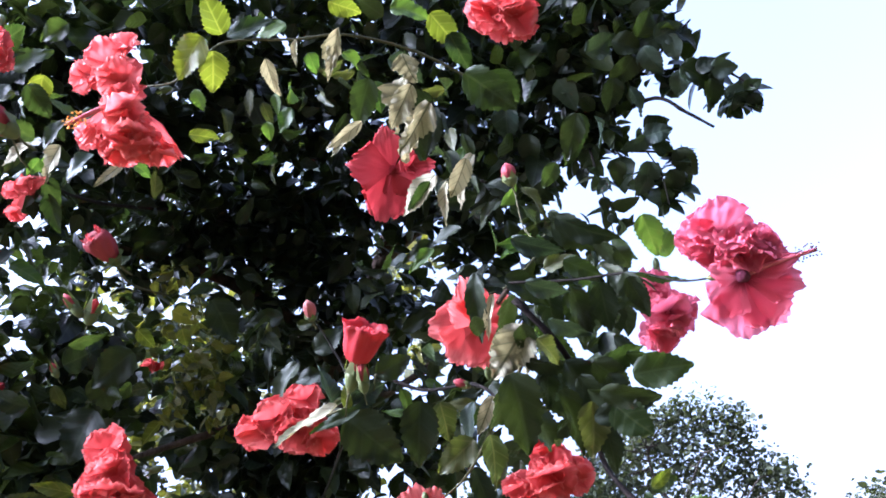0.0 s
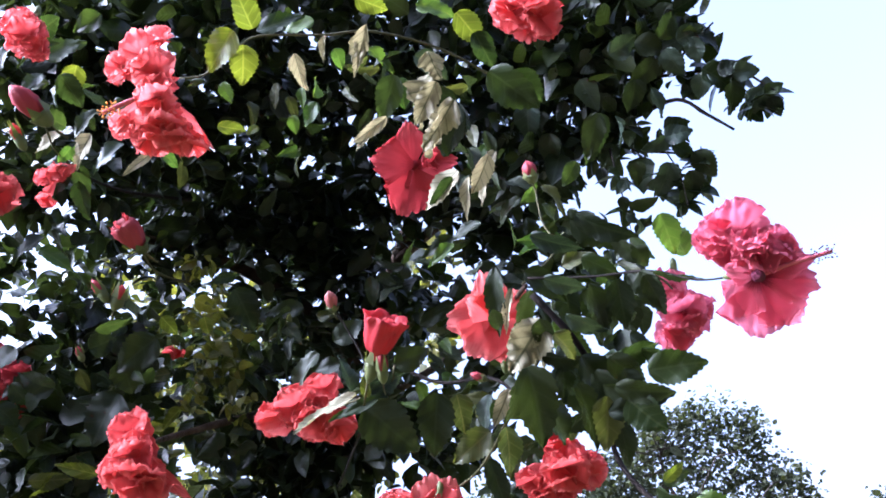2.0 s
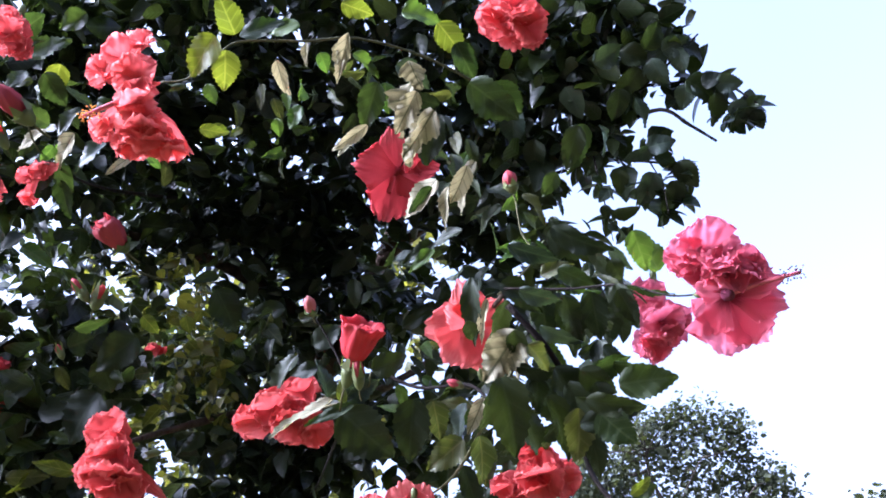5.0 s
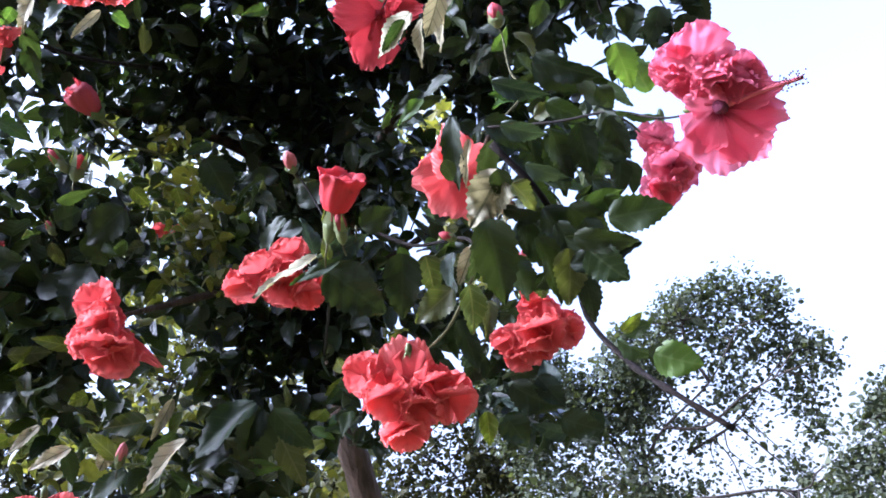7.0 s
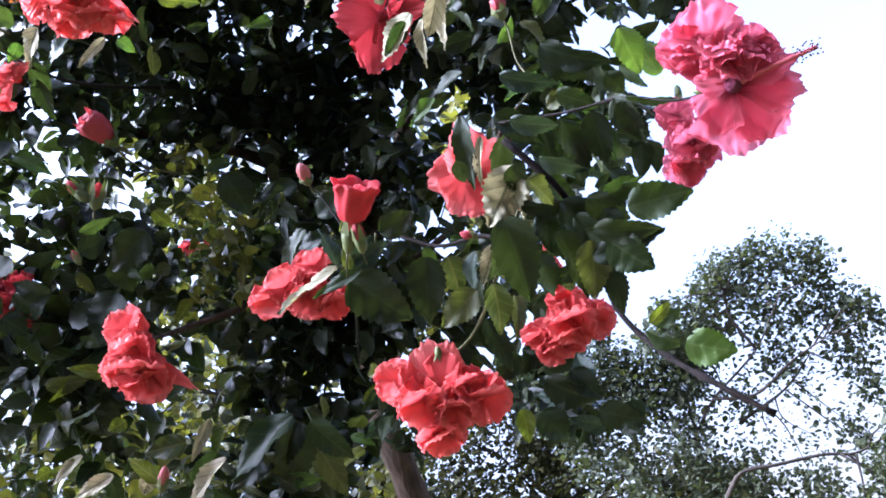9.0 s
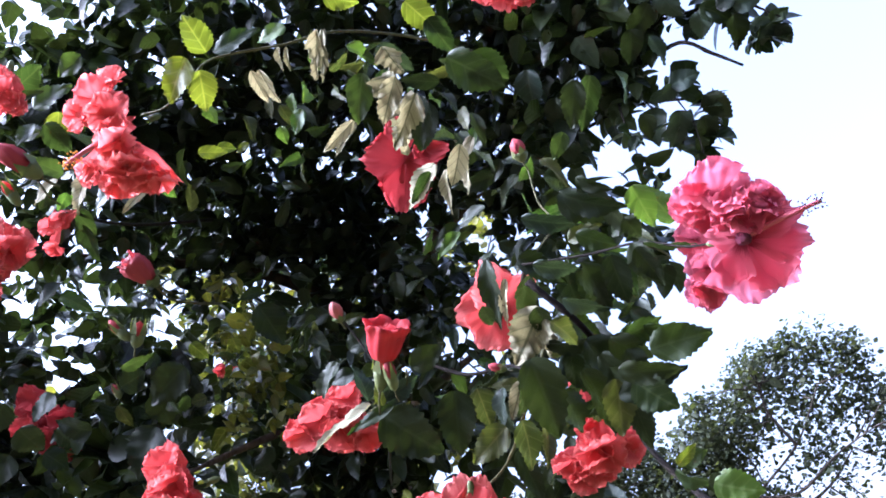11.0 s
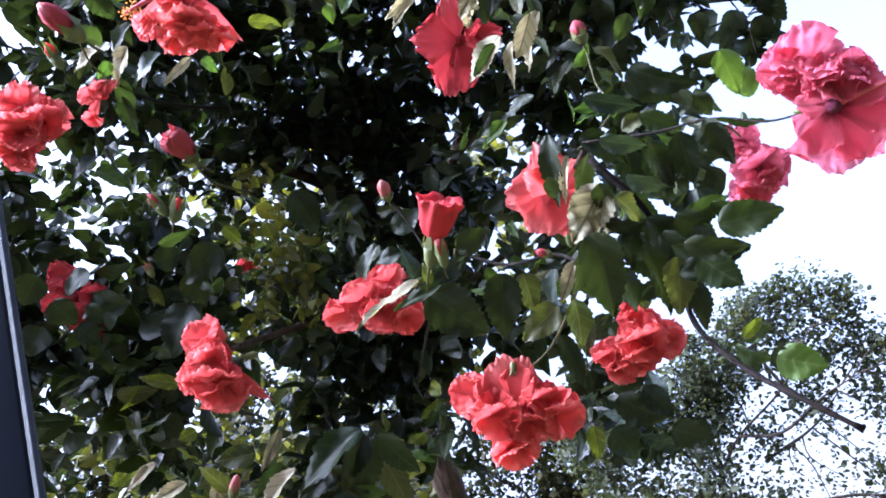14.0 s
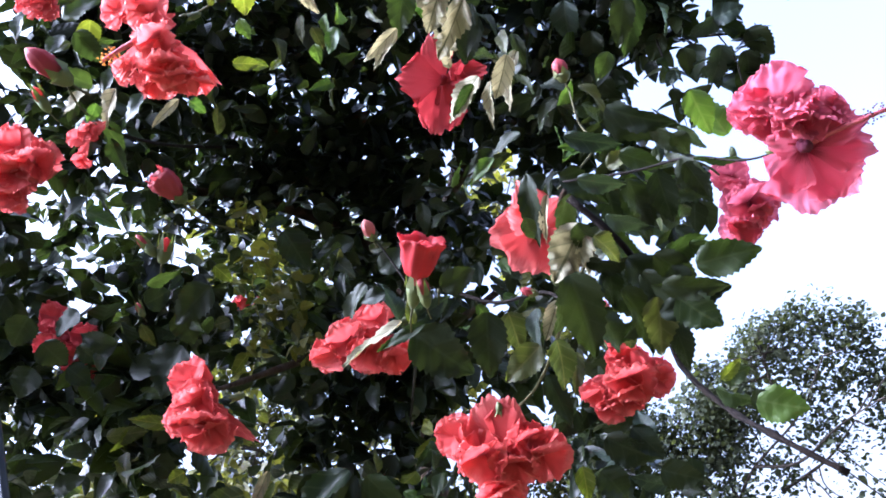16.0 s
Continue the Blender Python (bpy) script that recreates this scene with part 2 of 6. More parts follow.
def sheet_mesh(name, points, uvs, nu, nv):
    """A mesh from a grid of (nu + 1) x (nv + 1) computed points."""
    faces = [(i * (nv + 1) + j, i * (nv + 1) + j + 1, (i + 1) * (nv + 1) + j + 1, (i + 1) * (nv + 1) + j) for i in range(nu) for j in range(nv)]
    mesh = bpy.data.meshes.new(name)
    mesh.from_pydata(points, [], faces)
    layer = mesh.uv_layers.new(name="uv").data
    for loop in mesh.loops:
        layer[loop.index].uv = uvs[loop.vertex_index]
    return mesh


def leaf_width(u):
    return 1.72 * (u + 0.01) ** 0.5 * (1.0 - u) ** 0.92


def leaf_blade(name, rng, nu=20, nv=8, curl=0.2, fold=0.25, wave=0.04, teeth=0.1, quilt=0.02):
    """A toothed, ovate blade of length 1 along +y, width 1, its upper face to +z."""
    pts, uvs = [], []
    ph = rng.uniform(0, 6.28)
    bend = rng.uniform(-0.08, 0.08)
    for i in range(nu + 1):
        u = i / nu
        w = 0.5 * leaf_width(u) if i < nu else 0.0
        for j in range(nv + 1):
            v = 2 * j / nv - 1
            edge = abs(v) == 1
            x = v * w * (1 + (teeth * (1 if i % 2 else -0.6) if edge else 0))
            y = u + (0.02 if edge and i % 2 else 0)
            z = fold * abs(x) - curl * u * u + wave * math.sin(9 * u + ph + 2.5 * v) * abs(v) + quilt * math.sin(27 * (u - 0.75 * abs(v) * w)) * abs(v) ** 0.5 * min(1.0, 4 * u) + rng.uniform(-0.25, 0.25) * quilt
            pts.append((x + bend * u * u, y, z))
            uvs.append((v * w + 0.5, u))
    return sheet_mesh(name, pts, uvs, nu, nv)


def frame_of(origin, along, face, roll=0.0, sx=1.0, sy=1.0, sz=1.0):
    """A pose whose y runs along and whose z turns to face, rolled about y."""
    y = Vector(along).normalized()
    z = Vector(face) - y * y.dot(Vector(face))
    if z.length < 1e-4:
        z = Vector((0, 0, 1)) - y * y.z
    z.normalize()
    x = y.cross(z)
    m = Matrix((x, y, z)).transposed().to_4x4() @ Matrix.Rotation(radians(roll), 4, "Y") @ Matrix.Diagonal((sx, sy, sz, 1))
    m.translation = origin
    return m


def tube(points, radii, sides=8, wobble=0.0, seed=0):
    """A bmesh tube through points with the given radii, capped."""
    rng = random.Random(seed)
    bm = bmesh.new()
    rings = []
    pts = [Vector(p) for p in points]
    side = Vector((1, 0, 0.3))
    for i, p in enumerate(pts):
        d = (pts[min(i + 1, len(pts) - 1)] - pts[max(i - 1, 0)]).normalized()
        a = (side - d * side.dot(d)).normalized()
        b = d.cross(a)
        r = radii[i]
        rings.append([bm.verts.new(p + (a * math.cos(t) + b * math.sin(t)) * r * (1 + rng.uniform(-wobble, wobble))) for t in (6.28318 * k / sides for k in range(sides))])
    for r0, r1 in zip(rings, rings[1:]):
        for k in range(sides):
            bm.faces.new((r0[k], r0[(k + 1) % sides], r1[(k + 1) % sides], r1[k]))
    bm.faces.new(rings[0][::-1])
    bm.faces.new(rings[-1])
    return bm


def smooth_line(points, steps=5):
    """Points along a smooth line through the given ones."""
    p = [Vector(q) for q in points]
    p = [2 * p[0] - p[1], *p, 2 * p[-1] - p[-2]]
    out = []
    for i in range(1, len(p) - 2):
        for s in range(steps):
            t = s / steps
            out.append(0.5 * (2 * p[i] + (p[i + 1] - p[i - 1]) * t + (2 * p[i - 1] - 5 * p[i] + 4 * p[i + 1] - p[i + 2]) * t * t + (3 * p[i] - p[i - 1] - 3 * p[i + 1] + p[i + 2]) * t**3))
    return out + [p[-2]]


def branch(points, r0, r1, parent, material=M_TWIG, name="branch", steps=5, knots=0.12, seed=1):
    line = smooth_line(points, steps)
    n = len(line) - 1
    rng = random.Random(seed)
    radii = [(r0 + (r1 - r0) * i / n) * (1 + (rng.uniform(0, 2 * knots) if i % 3 == 0 else 0)) for i in range(n + 1)]
    return part(name, tube(line, radii, 8, 0.06, seed), material, parent)


# openings in the crown through which the sky shows: from, to, and spread
AIR = [
       ((-0.443, 1.025, 2.223), (-1.807, 3.419, 4.116), 0.0300),
       ((-0.425, 0.984, 2.299), (-1.741, 3.271, 4.388), 0.0164),
       ((-0.390, 1.006, 2.264), (-1.616, 3.352, 4.262), 0.0212),
       ((-0.298, 1.027, 2.238), (-1.287, 3.429, 4.171), 0.0164),
       ((-0.307, 1.046, 2.205), (-1.321, 3.494, 4.051), 0.0212),
       ((-0.189, 1.051, 2.212), (-0.895, 3.513, 4.075), 0.0212),
       ((-0.194, 1.078, 2.163), (-0.914, 3.611, 3.899), 0.0164),
       ((-0.135, 1.051, 2.218), (-0.701, 3.514, 4.099), 0.0124),
       ((-0.475, 1.045, 2.183), (-1.923, 3.491, 3.972), 0.0148),
       ((-0.468, 1.104, 2.080), (-1.896, 3.702, 3.602), 0.0164),
       ((-0.269, 1.109, 2.097), (-1.184, 3.723, 3.663), 0.0132),
       ((0.135, 1.089, 2.188), (0.265, 3.650, 3.991), 0.0292)]
AIR += [
       ((0.162, 1.105, 2.164), (0.361, 3.707, 3.902), 0.0188),
       ((0.072, 1.140, 2.089), (0.039, 3.833, 3.634), 0.0148),
       ((0.032, 1.180, 2.013), (-0.105, 3.975, 3.363), 0.0156),
       ((0.011, 1.203, 1.968), (-0.181, 4.059, 3.203), 0.0156),
       ((0.034, 1.160, 2.049), (-0.097, 3.904, 3.491), 0.0124),
       ((-0.499, 0.978, 2.298), (-2.006, 3.253, 4.383), 0.0156),
       ((-0.164, 0.947, 2.400), (-0.806, 3.140, 4.749), 0.0108),
       ((-0.362, 0.901, 2.455), (-1.516, 2.974, 4.947), 0.0116),
       ((0.020, 1.030, 2.277), (-0.149, 3.439, 4.308), 0.0092),
       ((-0.217, 0.977, 2.339), (-0.996, 3.249, 4.530), 0.0092),
       ((-0.203, 1.125, 2.078), (-0.947, 3.778, 3.597), 0.0124)]
AIR += [
       ((-0.540, 1.101, 2.074), (-2.153, 3.693, 3.582), 0.0132),
       ((-0.323, 1.186, 1.953), (-1.377, 3.998, 3.147), 0.0148),
       ((-0.387, 1.174, 1.967), (-1.605, 3.952, 3.197), 0.0124),
       ((0.087, 1.164, 2.048), (0.093, 3.919, 3.490), 0.0116),
       ((0.159, 1.189, 2.014), (0.350, 4.008, 3.366), 0.0108),
       ((0.086, 1.194, 1.995), (0.088, 4.027, 3.297), 0.0116),
       ((0.217, 1.256, 1.904), (0.558, 4.246, 2.972), 0.0132),
       ((0.251, 1.044, 2.285), (0.682, 3.488, 4.336), 0.0148),
       ((-0.065, 1.137, 2.076), (-0.453, 3.821, 3.589), 0.0084),
       ((0.102, 1.213, 1.965), (0.148, 4.092, 3.189), 0.0124)]
# narrow openings right through the crown
GAPS = [
       ((-0.425, 1.083, 2.327), (-1.564, 3.279, 4.194), 0.0110),
       ((-0.327, 1.095, 2.320), (-1.245, 3.318, 4.169), 0.0090),
       ((-0.340, 1.113, 2.286), (-1.289, 3.376, 4.060), 0.0120),
       ((-0.281, 1.090, 2.334), (-1.097, 3.303, 4.216), 0.0080),
       ((-0.245, 1.141, 2.248), (-0.980, 3.468, 3.938), 0.0140),
       ((-0.220, 1.126, 2.278), (-0.899, 3.420, 4.035), 0.0100),
       ((-0.297, 1.192, 2.151), (-1.150, 3.632, 3.624), 0.0120),
       ((-0.294, 1.169, 2.191), (-1.140, 3.559, 3.755), 0.0100),
       ((-0.516, 1.128, 2.235), (-1.855, 3.425, 3.896), 0.0100),
       ((-0.545, 1.068, 2.337), (-1.951, 3.231, 4.226), 0.0120),
       ((-0.435, 1.065, 2.357), (-1.596, 3.222, 4.292), 0.0100),
       ((0.018, 1.109, 2.341), (-0.131, 3.365, 4.239), 0.0080),
       ((-0.240, 1.265, 2.029), (-0.965, 3.868, 3.231), 0.0150),
       ((-0.296, 1.252, 2.045), (-1.145, 3.826, 3.281), 0.0220),
       ((-0.327, 1.269, 2.010), (-1.247, 3.880, 3.170), 0.0180),
       ((-0.345, 1.280, 1.988), (-1.304, 3.917, 3.097), 0.0160),
       ((-0.457, 1.143, 2.215), (-1.667, 3.476, 3.831), 0.0090),
       ((-0.601, 1.209, 2.078), (-2.130, 3.688, 3.390), 0.0160),
       ((-0.640, 1.211, 2.070), (-2.256, 3.694, 3.362), 0.0140),
       ((-0.301, 1.140, 2.242), (-1.160, 3.466, 3.918), 0.0070),
       ((-0.427, 1.258, 2.015), (-1.570, 3.847, 3.184), 0.0140),
       ((-0.586, 1.276, 1.961), (-2.083, 3.906, 3.010), 0.0180),
       ((0.024, 1.269, 2.058), (-0.113, 3.882, 3.323), 0.0080),
       ((-0.181, 1.125, 2.285), (-0.775, 3.416, 4.059), 0.0110),
       ((-0.161, 1.143, 2.256), (-0.710, 3.474, 3.965), 0.0090),
       ((-0.191, 1.151, 2.239), (-0.807, 3.499, 3.908), 0.0100),
       ((-0.654, 1.830, 2.845), (-0.654, 1.890, 2.865), 0.0300)]


def in_air(points, openings):
    """Which of the points lie in one of the openings of the crown."""
    p = np.asarray(points, float).reshape(-1, 3)
    hit = np.zeros(len(p), bool)
    for a, b, spread in openings:
        a, b = np.array(a), np.array(b)
        d = b - a
        t = ((p - a) @ d / (d @ d)).clip(0, 1)
        hit |= np.linalg.norm(p - a - t[:, None] * d, axis=1) < spread * (1.2 + 3.1 * t)
    return hit


def leaf_cloud(name, centres, radii, counts, size, material, parent, seed, droop=0.5, squash=1.0, slim=0.55, shell=0.35, label="", fine=True):
    """Many small folded leaves strewn through soft-edged clumps, as one mesh."""
    rng = np.random.default_rng(seed)
    rows = (0.14, 0.32, 0.52, 0.72, 0.89) if fine else (0.3, 0.65)
    last = 3 * len(rows)
    half = [0.5 * leaf_width(u) / 0.62 * (1.06 if k % 2 else 0.96) for k, u in enumerate(rows)]
    tpl = [(0, 0, 0)] + [p for u, w in zip(rows, half) for p in ((-w, u + 0.02, 0.16 * w - 0.2 * u * u), (0, u, -0.2 * u * u), (w, u + 0.02, 0.16 * w - 0.2 * u * u))] + [(0, 1, -0.2)]
    tpl = np.array(tpl, float)
    tpl[:, 0] *= slim
    tuv = np.array([(0.5 + x, y) for x, y, _ in tpl])
    tri = [(0, 2, 1), (0, 3, 2)] + [q for k in range(len(rows) - 1) for q in ((3 * k + 1, 3 * k + 2, 3 * k + 5, 3 * k + 4), (3 * k + 2, 3 * k + 3, 3 * k + 6, 3 * k + 5))] + [(last - 2, last - 1, last + 1), (last - 1, last, last + 1)]
    size_t = len(tpl)
    pos = []
    for c, r, n in zip(centres, radii, counts):
        d = rng.normal(size=(n, 3))
        d /= np.linalg.norm(d, axis=1)[:, None]
        d *= (rng.random((n, 1)) ** shell) * (1 + 0.25 * rng.normal(size=(n, 1)).clip(-1, 1))
        pos.append(np.array(c) + d * np.array(r))
    pos = np.concatenate(pos)
    pos = pos[~((in_air(pos, AIR) & (rng.random(len(pos)) < 0.66)) | (in_air(pos, GAPS) & (rng.random(len(pos)) < 0.95)))]
    n = len(pos)
    y = rng.normal(size=(n, 3))
    y[:, 2] = y[:, 2] * 0.6 - droop
    y /= np.linalg.norm(y, axis=1)[:, None]
    z = rng.normal(size=(n, 3)) * 0.6
    z[:, 2] += 0.7
    z[:, 1] -= 0.3
    z -= y * (z * y).sum(1)[:, None]
    z /= np.linalg.norm(z, axis=1)[:, None]
    x = np.cross(y, z)
    s = size * np.exp(rng.normal(size=n) * 0.28)
    verts = pos[:, None] + s[:, None, None] * (tpl[None, :, :1] * x[:, None] + tpl[None, :, 1:2] * y[:, None] + tpl[None, :, 2:] * z[:, None])
    faces = [tuple(q + size_t * i for q in f) for i in range(n) for f in tri]
    mesh = bpy.data.meshes.new(name)
    mesh.from_pydata(verts.reshape(-1, 3).tolist(), [], faces)
    lay = mesh.uv_layers.new(name="uv")
    idx = np.empty(len(mesh.loops), np.int32)
    mesh.loops.foreach_get("vertex_index", idx)
    lay.data.foreach_set("uv", tuv[idx % size_t].astype(np.float32).ravel())
    mesh.materials.append(material)
    mesh.polygons.foreach_set("use_smooth", [True] * len(mesh.polygons))
    ob = new(name, mesh)
    ob.parent = parent
    return tagged(ob, label, kind="stuff")


# ---- ground ----
def ground_sheet():
    bm = bmesh.new()
    bmesh.ops.create_grid(bm, x_segments=60, y_segments=60, size=1.0)
    for v in bm.verts:
        r = max(abs(v.co.x), abs(v.co.y))
        k = 12 * r + 1500 * r**6
        v.co = Vector((v.co.x * k, v.co.y * k, 0))
        v.co.z = 0.05 * noise.noise(v.co * 0.35) * min(1.0, v.co.length / 3)
    mesh = bpy.data.meshes.new("ground")
    bm.to_mesh(mesh)
    bm.free()
    tagged(hang("ground", mesh, M_GROUND, None), "dry grassy soil under the shrub and trees", "ground", kind="structure")


ground_sheet()


def unseen_shade_wall():
    """An unseen plain plastered wall added behind the path to cut the sky's light; it closes the place to the south."""
    bm = bmesh.new()
    bmesh.ops.create_cube(bm, size=1.0, matrix=Matrix.Translation((0.5, -2.6, 2.2)) @ Matrix.Diagonal((14.0, 0.25, 4.6, 1)))
    bmesh.ops.bevel(bm, geom=bm.edges[:], offset=0.01, segments=1, affect="EDGES")
    mesh = bpy.data.meshes.new("wall_south")
    bm.to_mesh(mesh)
    bm.free()
    tagged(hang("wall_south", mesh, M_WALL, None), "unseen plain grey wall added to block sky light", "wall", kind="structure")


unseen_shade_wall()

# ---- the hibiscus shrub ----
shrub = tagged(new("hibiscus_shrub"), "tall leafy hibiscus shrub full of double coral-red flowers", "shrub")
shrub.location = SHRUB_BASE
shrub_inv = Matrix.Translation(-Vector(SHRUB_BASE))
leaf_rng = random.Random(4)
FACE = (0.12, -0.8, -0.55)


def blade_set(tag, **shape):
    return [leaf_blade("leaf_" + tag, leaf_rng, **shape) for _ in range(3)]


BLADES = {kind: {"flat": blade_set(kind, curl=0.14, fold=0.2, wave=0.045, teeth=0.085), "bent": blade_set(kind, curl=0.4, fold=0.35, wave=0.06, teeth=0.085),
                 "crumpled": blade_set(kind, curl=0.35, fold=0.5, wave=0.16, teeth=0.09, quilt=0.075)} for kind in LEAF_MATERIALS}
leaf_turn = {"n": 0}


def leaf(base, tip, width, roll=0.0, kind="green", shape="flat"):
    """One leaf of the shrub, from its stalk's end to its tip, width in metres."""
    leaf_turn["n"] += 1
    mesh = BLADES[kind][shape][leaf_turn["n"] % 3]
    roll += 26 * math.sin(2.4 * leaf_turn["n"]) * (kind not in ("lime", "bright"))
    along = Vector(tip) - Vector(base)
    n = along.length
    ob = hang("leaf", mesh, LEAF_MATERIALS[kind], shrub, "", shrub_inv @ frame_of(base, along, FACE, roll, width, n, (n + width) / 2))
    return ob


def in_shrub(ob):
    ob.matrix_basis = shrub_inv @ ob.matrix_basis
    return ob


# flowers
def petal_mesh(name, rng, ruffle=0.1, back=0.25, width=0.62, nu=14, nv=44, frill=0.045):
    """A crinkled petal of length 1 along +y, opening upwards, with a lobed and toothed rim."""
    pts, uvs = [], []
    p1, p2 = rng.uniform(0, 6.28), rng.uniform(0, 6.28)
    f1 = rng.uniform(2.6, 4.2)
    for i in range(nu + 1):
        u = i / nu
        w = width * (0.13 + 0.87 * math.sin(min(1.0, u * 1.08) * 1.5708) ** 1.1) * (1 - 0.2 * max(0.0, u - 0.8) / 0.2)
        for j in range(nv + 1):
            v = 2 * j / nv - 1
            rim = u**3
            q = Vector((2.2 * v + 7 * p1, 2.4 * u + 5 * p2, p1 + p2))
            y = u * (1 - 0.4 * v * v * u) + rim * (0.1 * noise.noise(q * 1.4) + 0.06 * noise.noise(q * 3.7) + 0.025 * noise.noise(q * 8.7))
            z = -back * u * u * 0.8 + 0.12 * u * v * v + ruffle * u * u * (0.5 * math.sin(f1 * v + p1 + 2 * u) + 1.2 * noise.noise(q * 1.3)) + 1.5 * frill * u**4 * noise.noise(q * 2.7) + 0.9 * frill * u**6 * noise.noise(q * 6.3)
            pts.append((v * w * (1 + 0.1 * rim * noise.noise(q * 2.2 + Vector((9, 0, 0)))), y, z))
            uvs.append((v * 0.5 + 0.5, u))
    return sheet_mesh(name, pts, uvs, nu, nv)


petal_rng = random.Random(9)
PETAL_KINDS = {"coral": M_PETAL, "pink": M_PETAL_PINK, "red": M_PETAL_RED, "salmon": M_PETAL_SALMON}
BUD_KINDS = {"coral": M_PETAL, "red": M_BUD, "rose": M_BUD_PALE, "crimson": M_PETAL_RED}
PETALS = {k: [petal_mesh("petal_" + k, petal_rng, 0.05, 0.14, 0.75, frill=0.05) for _ in range(6)] for k in PETAL_KINDS}
RUFFLES = {k: [petal_mesh("inner_petal_" + k, petal_rng, 0.16, 0.1, 0.86, 14, 44, 0.085) for _ in range(6)] for k in PETAL_KINDS}


def dome(bm, centre, r, squash=1.0):
    m = Matrix.Translation(centre) @ Matrix.Diagonal((r, r, r * squash, 1))
    bmesh.ops.create_icosphere(bm, subdivisions=1, radius=1.0, matrix=m)


def calyx(parent, size, label="green five-lobed calyx"):
    bm = tube([(0, 0, -0.34 * size), (0, 0, -0.26 * size), (0, 0, -0.12 * size), (0, 0, 0.05 * size)], [0.03 * size, 0.085 * size, 0.11 * size, 0.09 * size], 10, 0.05)
    for k in range(5):
        a = 1.2566 * k
        c, s = math.cos(a), math.sin(a)
        t = [bm.verts.new((c * 0.1 * size - s * q * 0.05 * size, s * 0.1 * size + c * q * 0.05 * size, -0.02 * size)) for q in (-1, 1)]
        e = bm.verts.new((c * 0.17 * size, s * 0.17 * size, 0.16 * size))
        bm.faces.new((t[0], t[1], e))
    return part("calyx", bm, M_CALYX, parent, label)


PATH_RIGHT, PATH_UP, PATH_SIDE = Vector((0.965, 0.12, -0.235)), Vector((0.26, -0.48, 0.84)), Vector((0.0, -0.875, -0.49))


def rosette(root, centre, axis, r, n, kind, rng, spread=(24, 90), inner=True):
    """A ruffled tuft of n frilled petals of reach r, opening along axis."""
    turn = Vector(axis).to_track_quat("Z", "Y").to_matrix().to_4x4()
    for k in range(n):
        f = (k + 0.5) / n
        tilt = spread[0] + (spread[1] - spread[0]) * f**0.7 + rng.uniform(-9, 9)
        s = r * rng.uniform(0.82, 1.12)
        m = Matrix.Translation(centre) @ turn @ Matrix.Translation((0, 0, 0.25 * r * (1 - f))) @ Matrix.Rotation(radians(137.5 * k + rng.uniform(-20, 20)), 4, "Z") @ Matrix.Rotation(radians(90 - tilt), 4, "X") @ Matrix.Diagonal((s, s, s, 1))
        hang("inner_petal" if inner else "petal", RUFFLES[kind][rng.randrange(6)], PETAL_KINDS[kind], root, "", m)


def broad_petal(root, centre, angle, length, width, lift, kind, rng, roll=0.0):
    """One broad outer petal; angle: its way round the flower (0 right, 90 up), lift: degrees it leans to the path."""
    a, t = radians(angle), radians(lift)
    way = (PATH_RIGHT * math.cos(a) + PATH_UP * math.sin(a)) * math.cos(t) + PATH_SIDE * math.sin(t)
    m = frame_of(centre, way, PATH_SIDE, roll, width / 1.5, length, 0.5 * (length + width))
    hang("petal", PETALS[kind][rng.randrange(6)], PETAL_KINDS[kind], root, "", m)


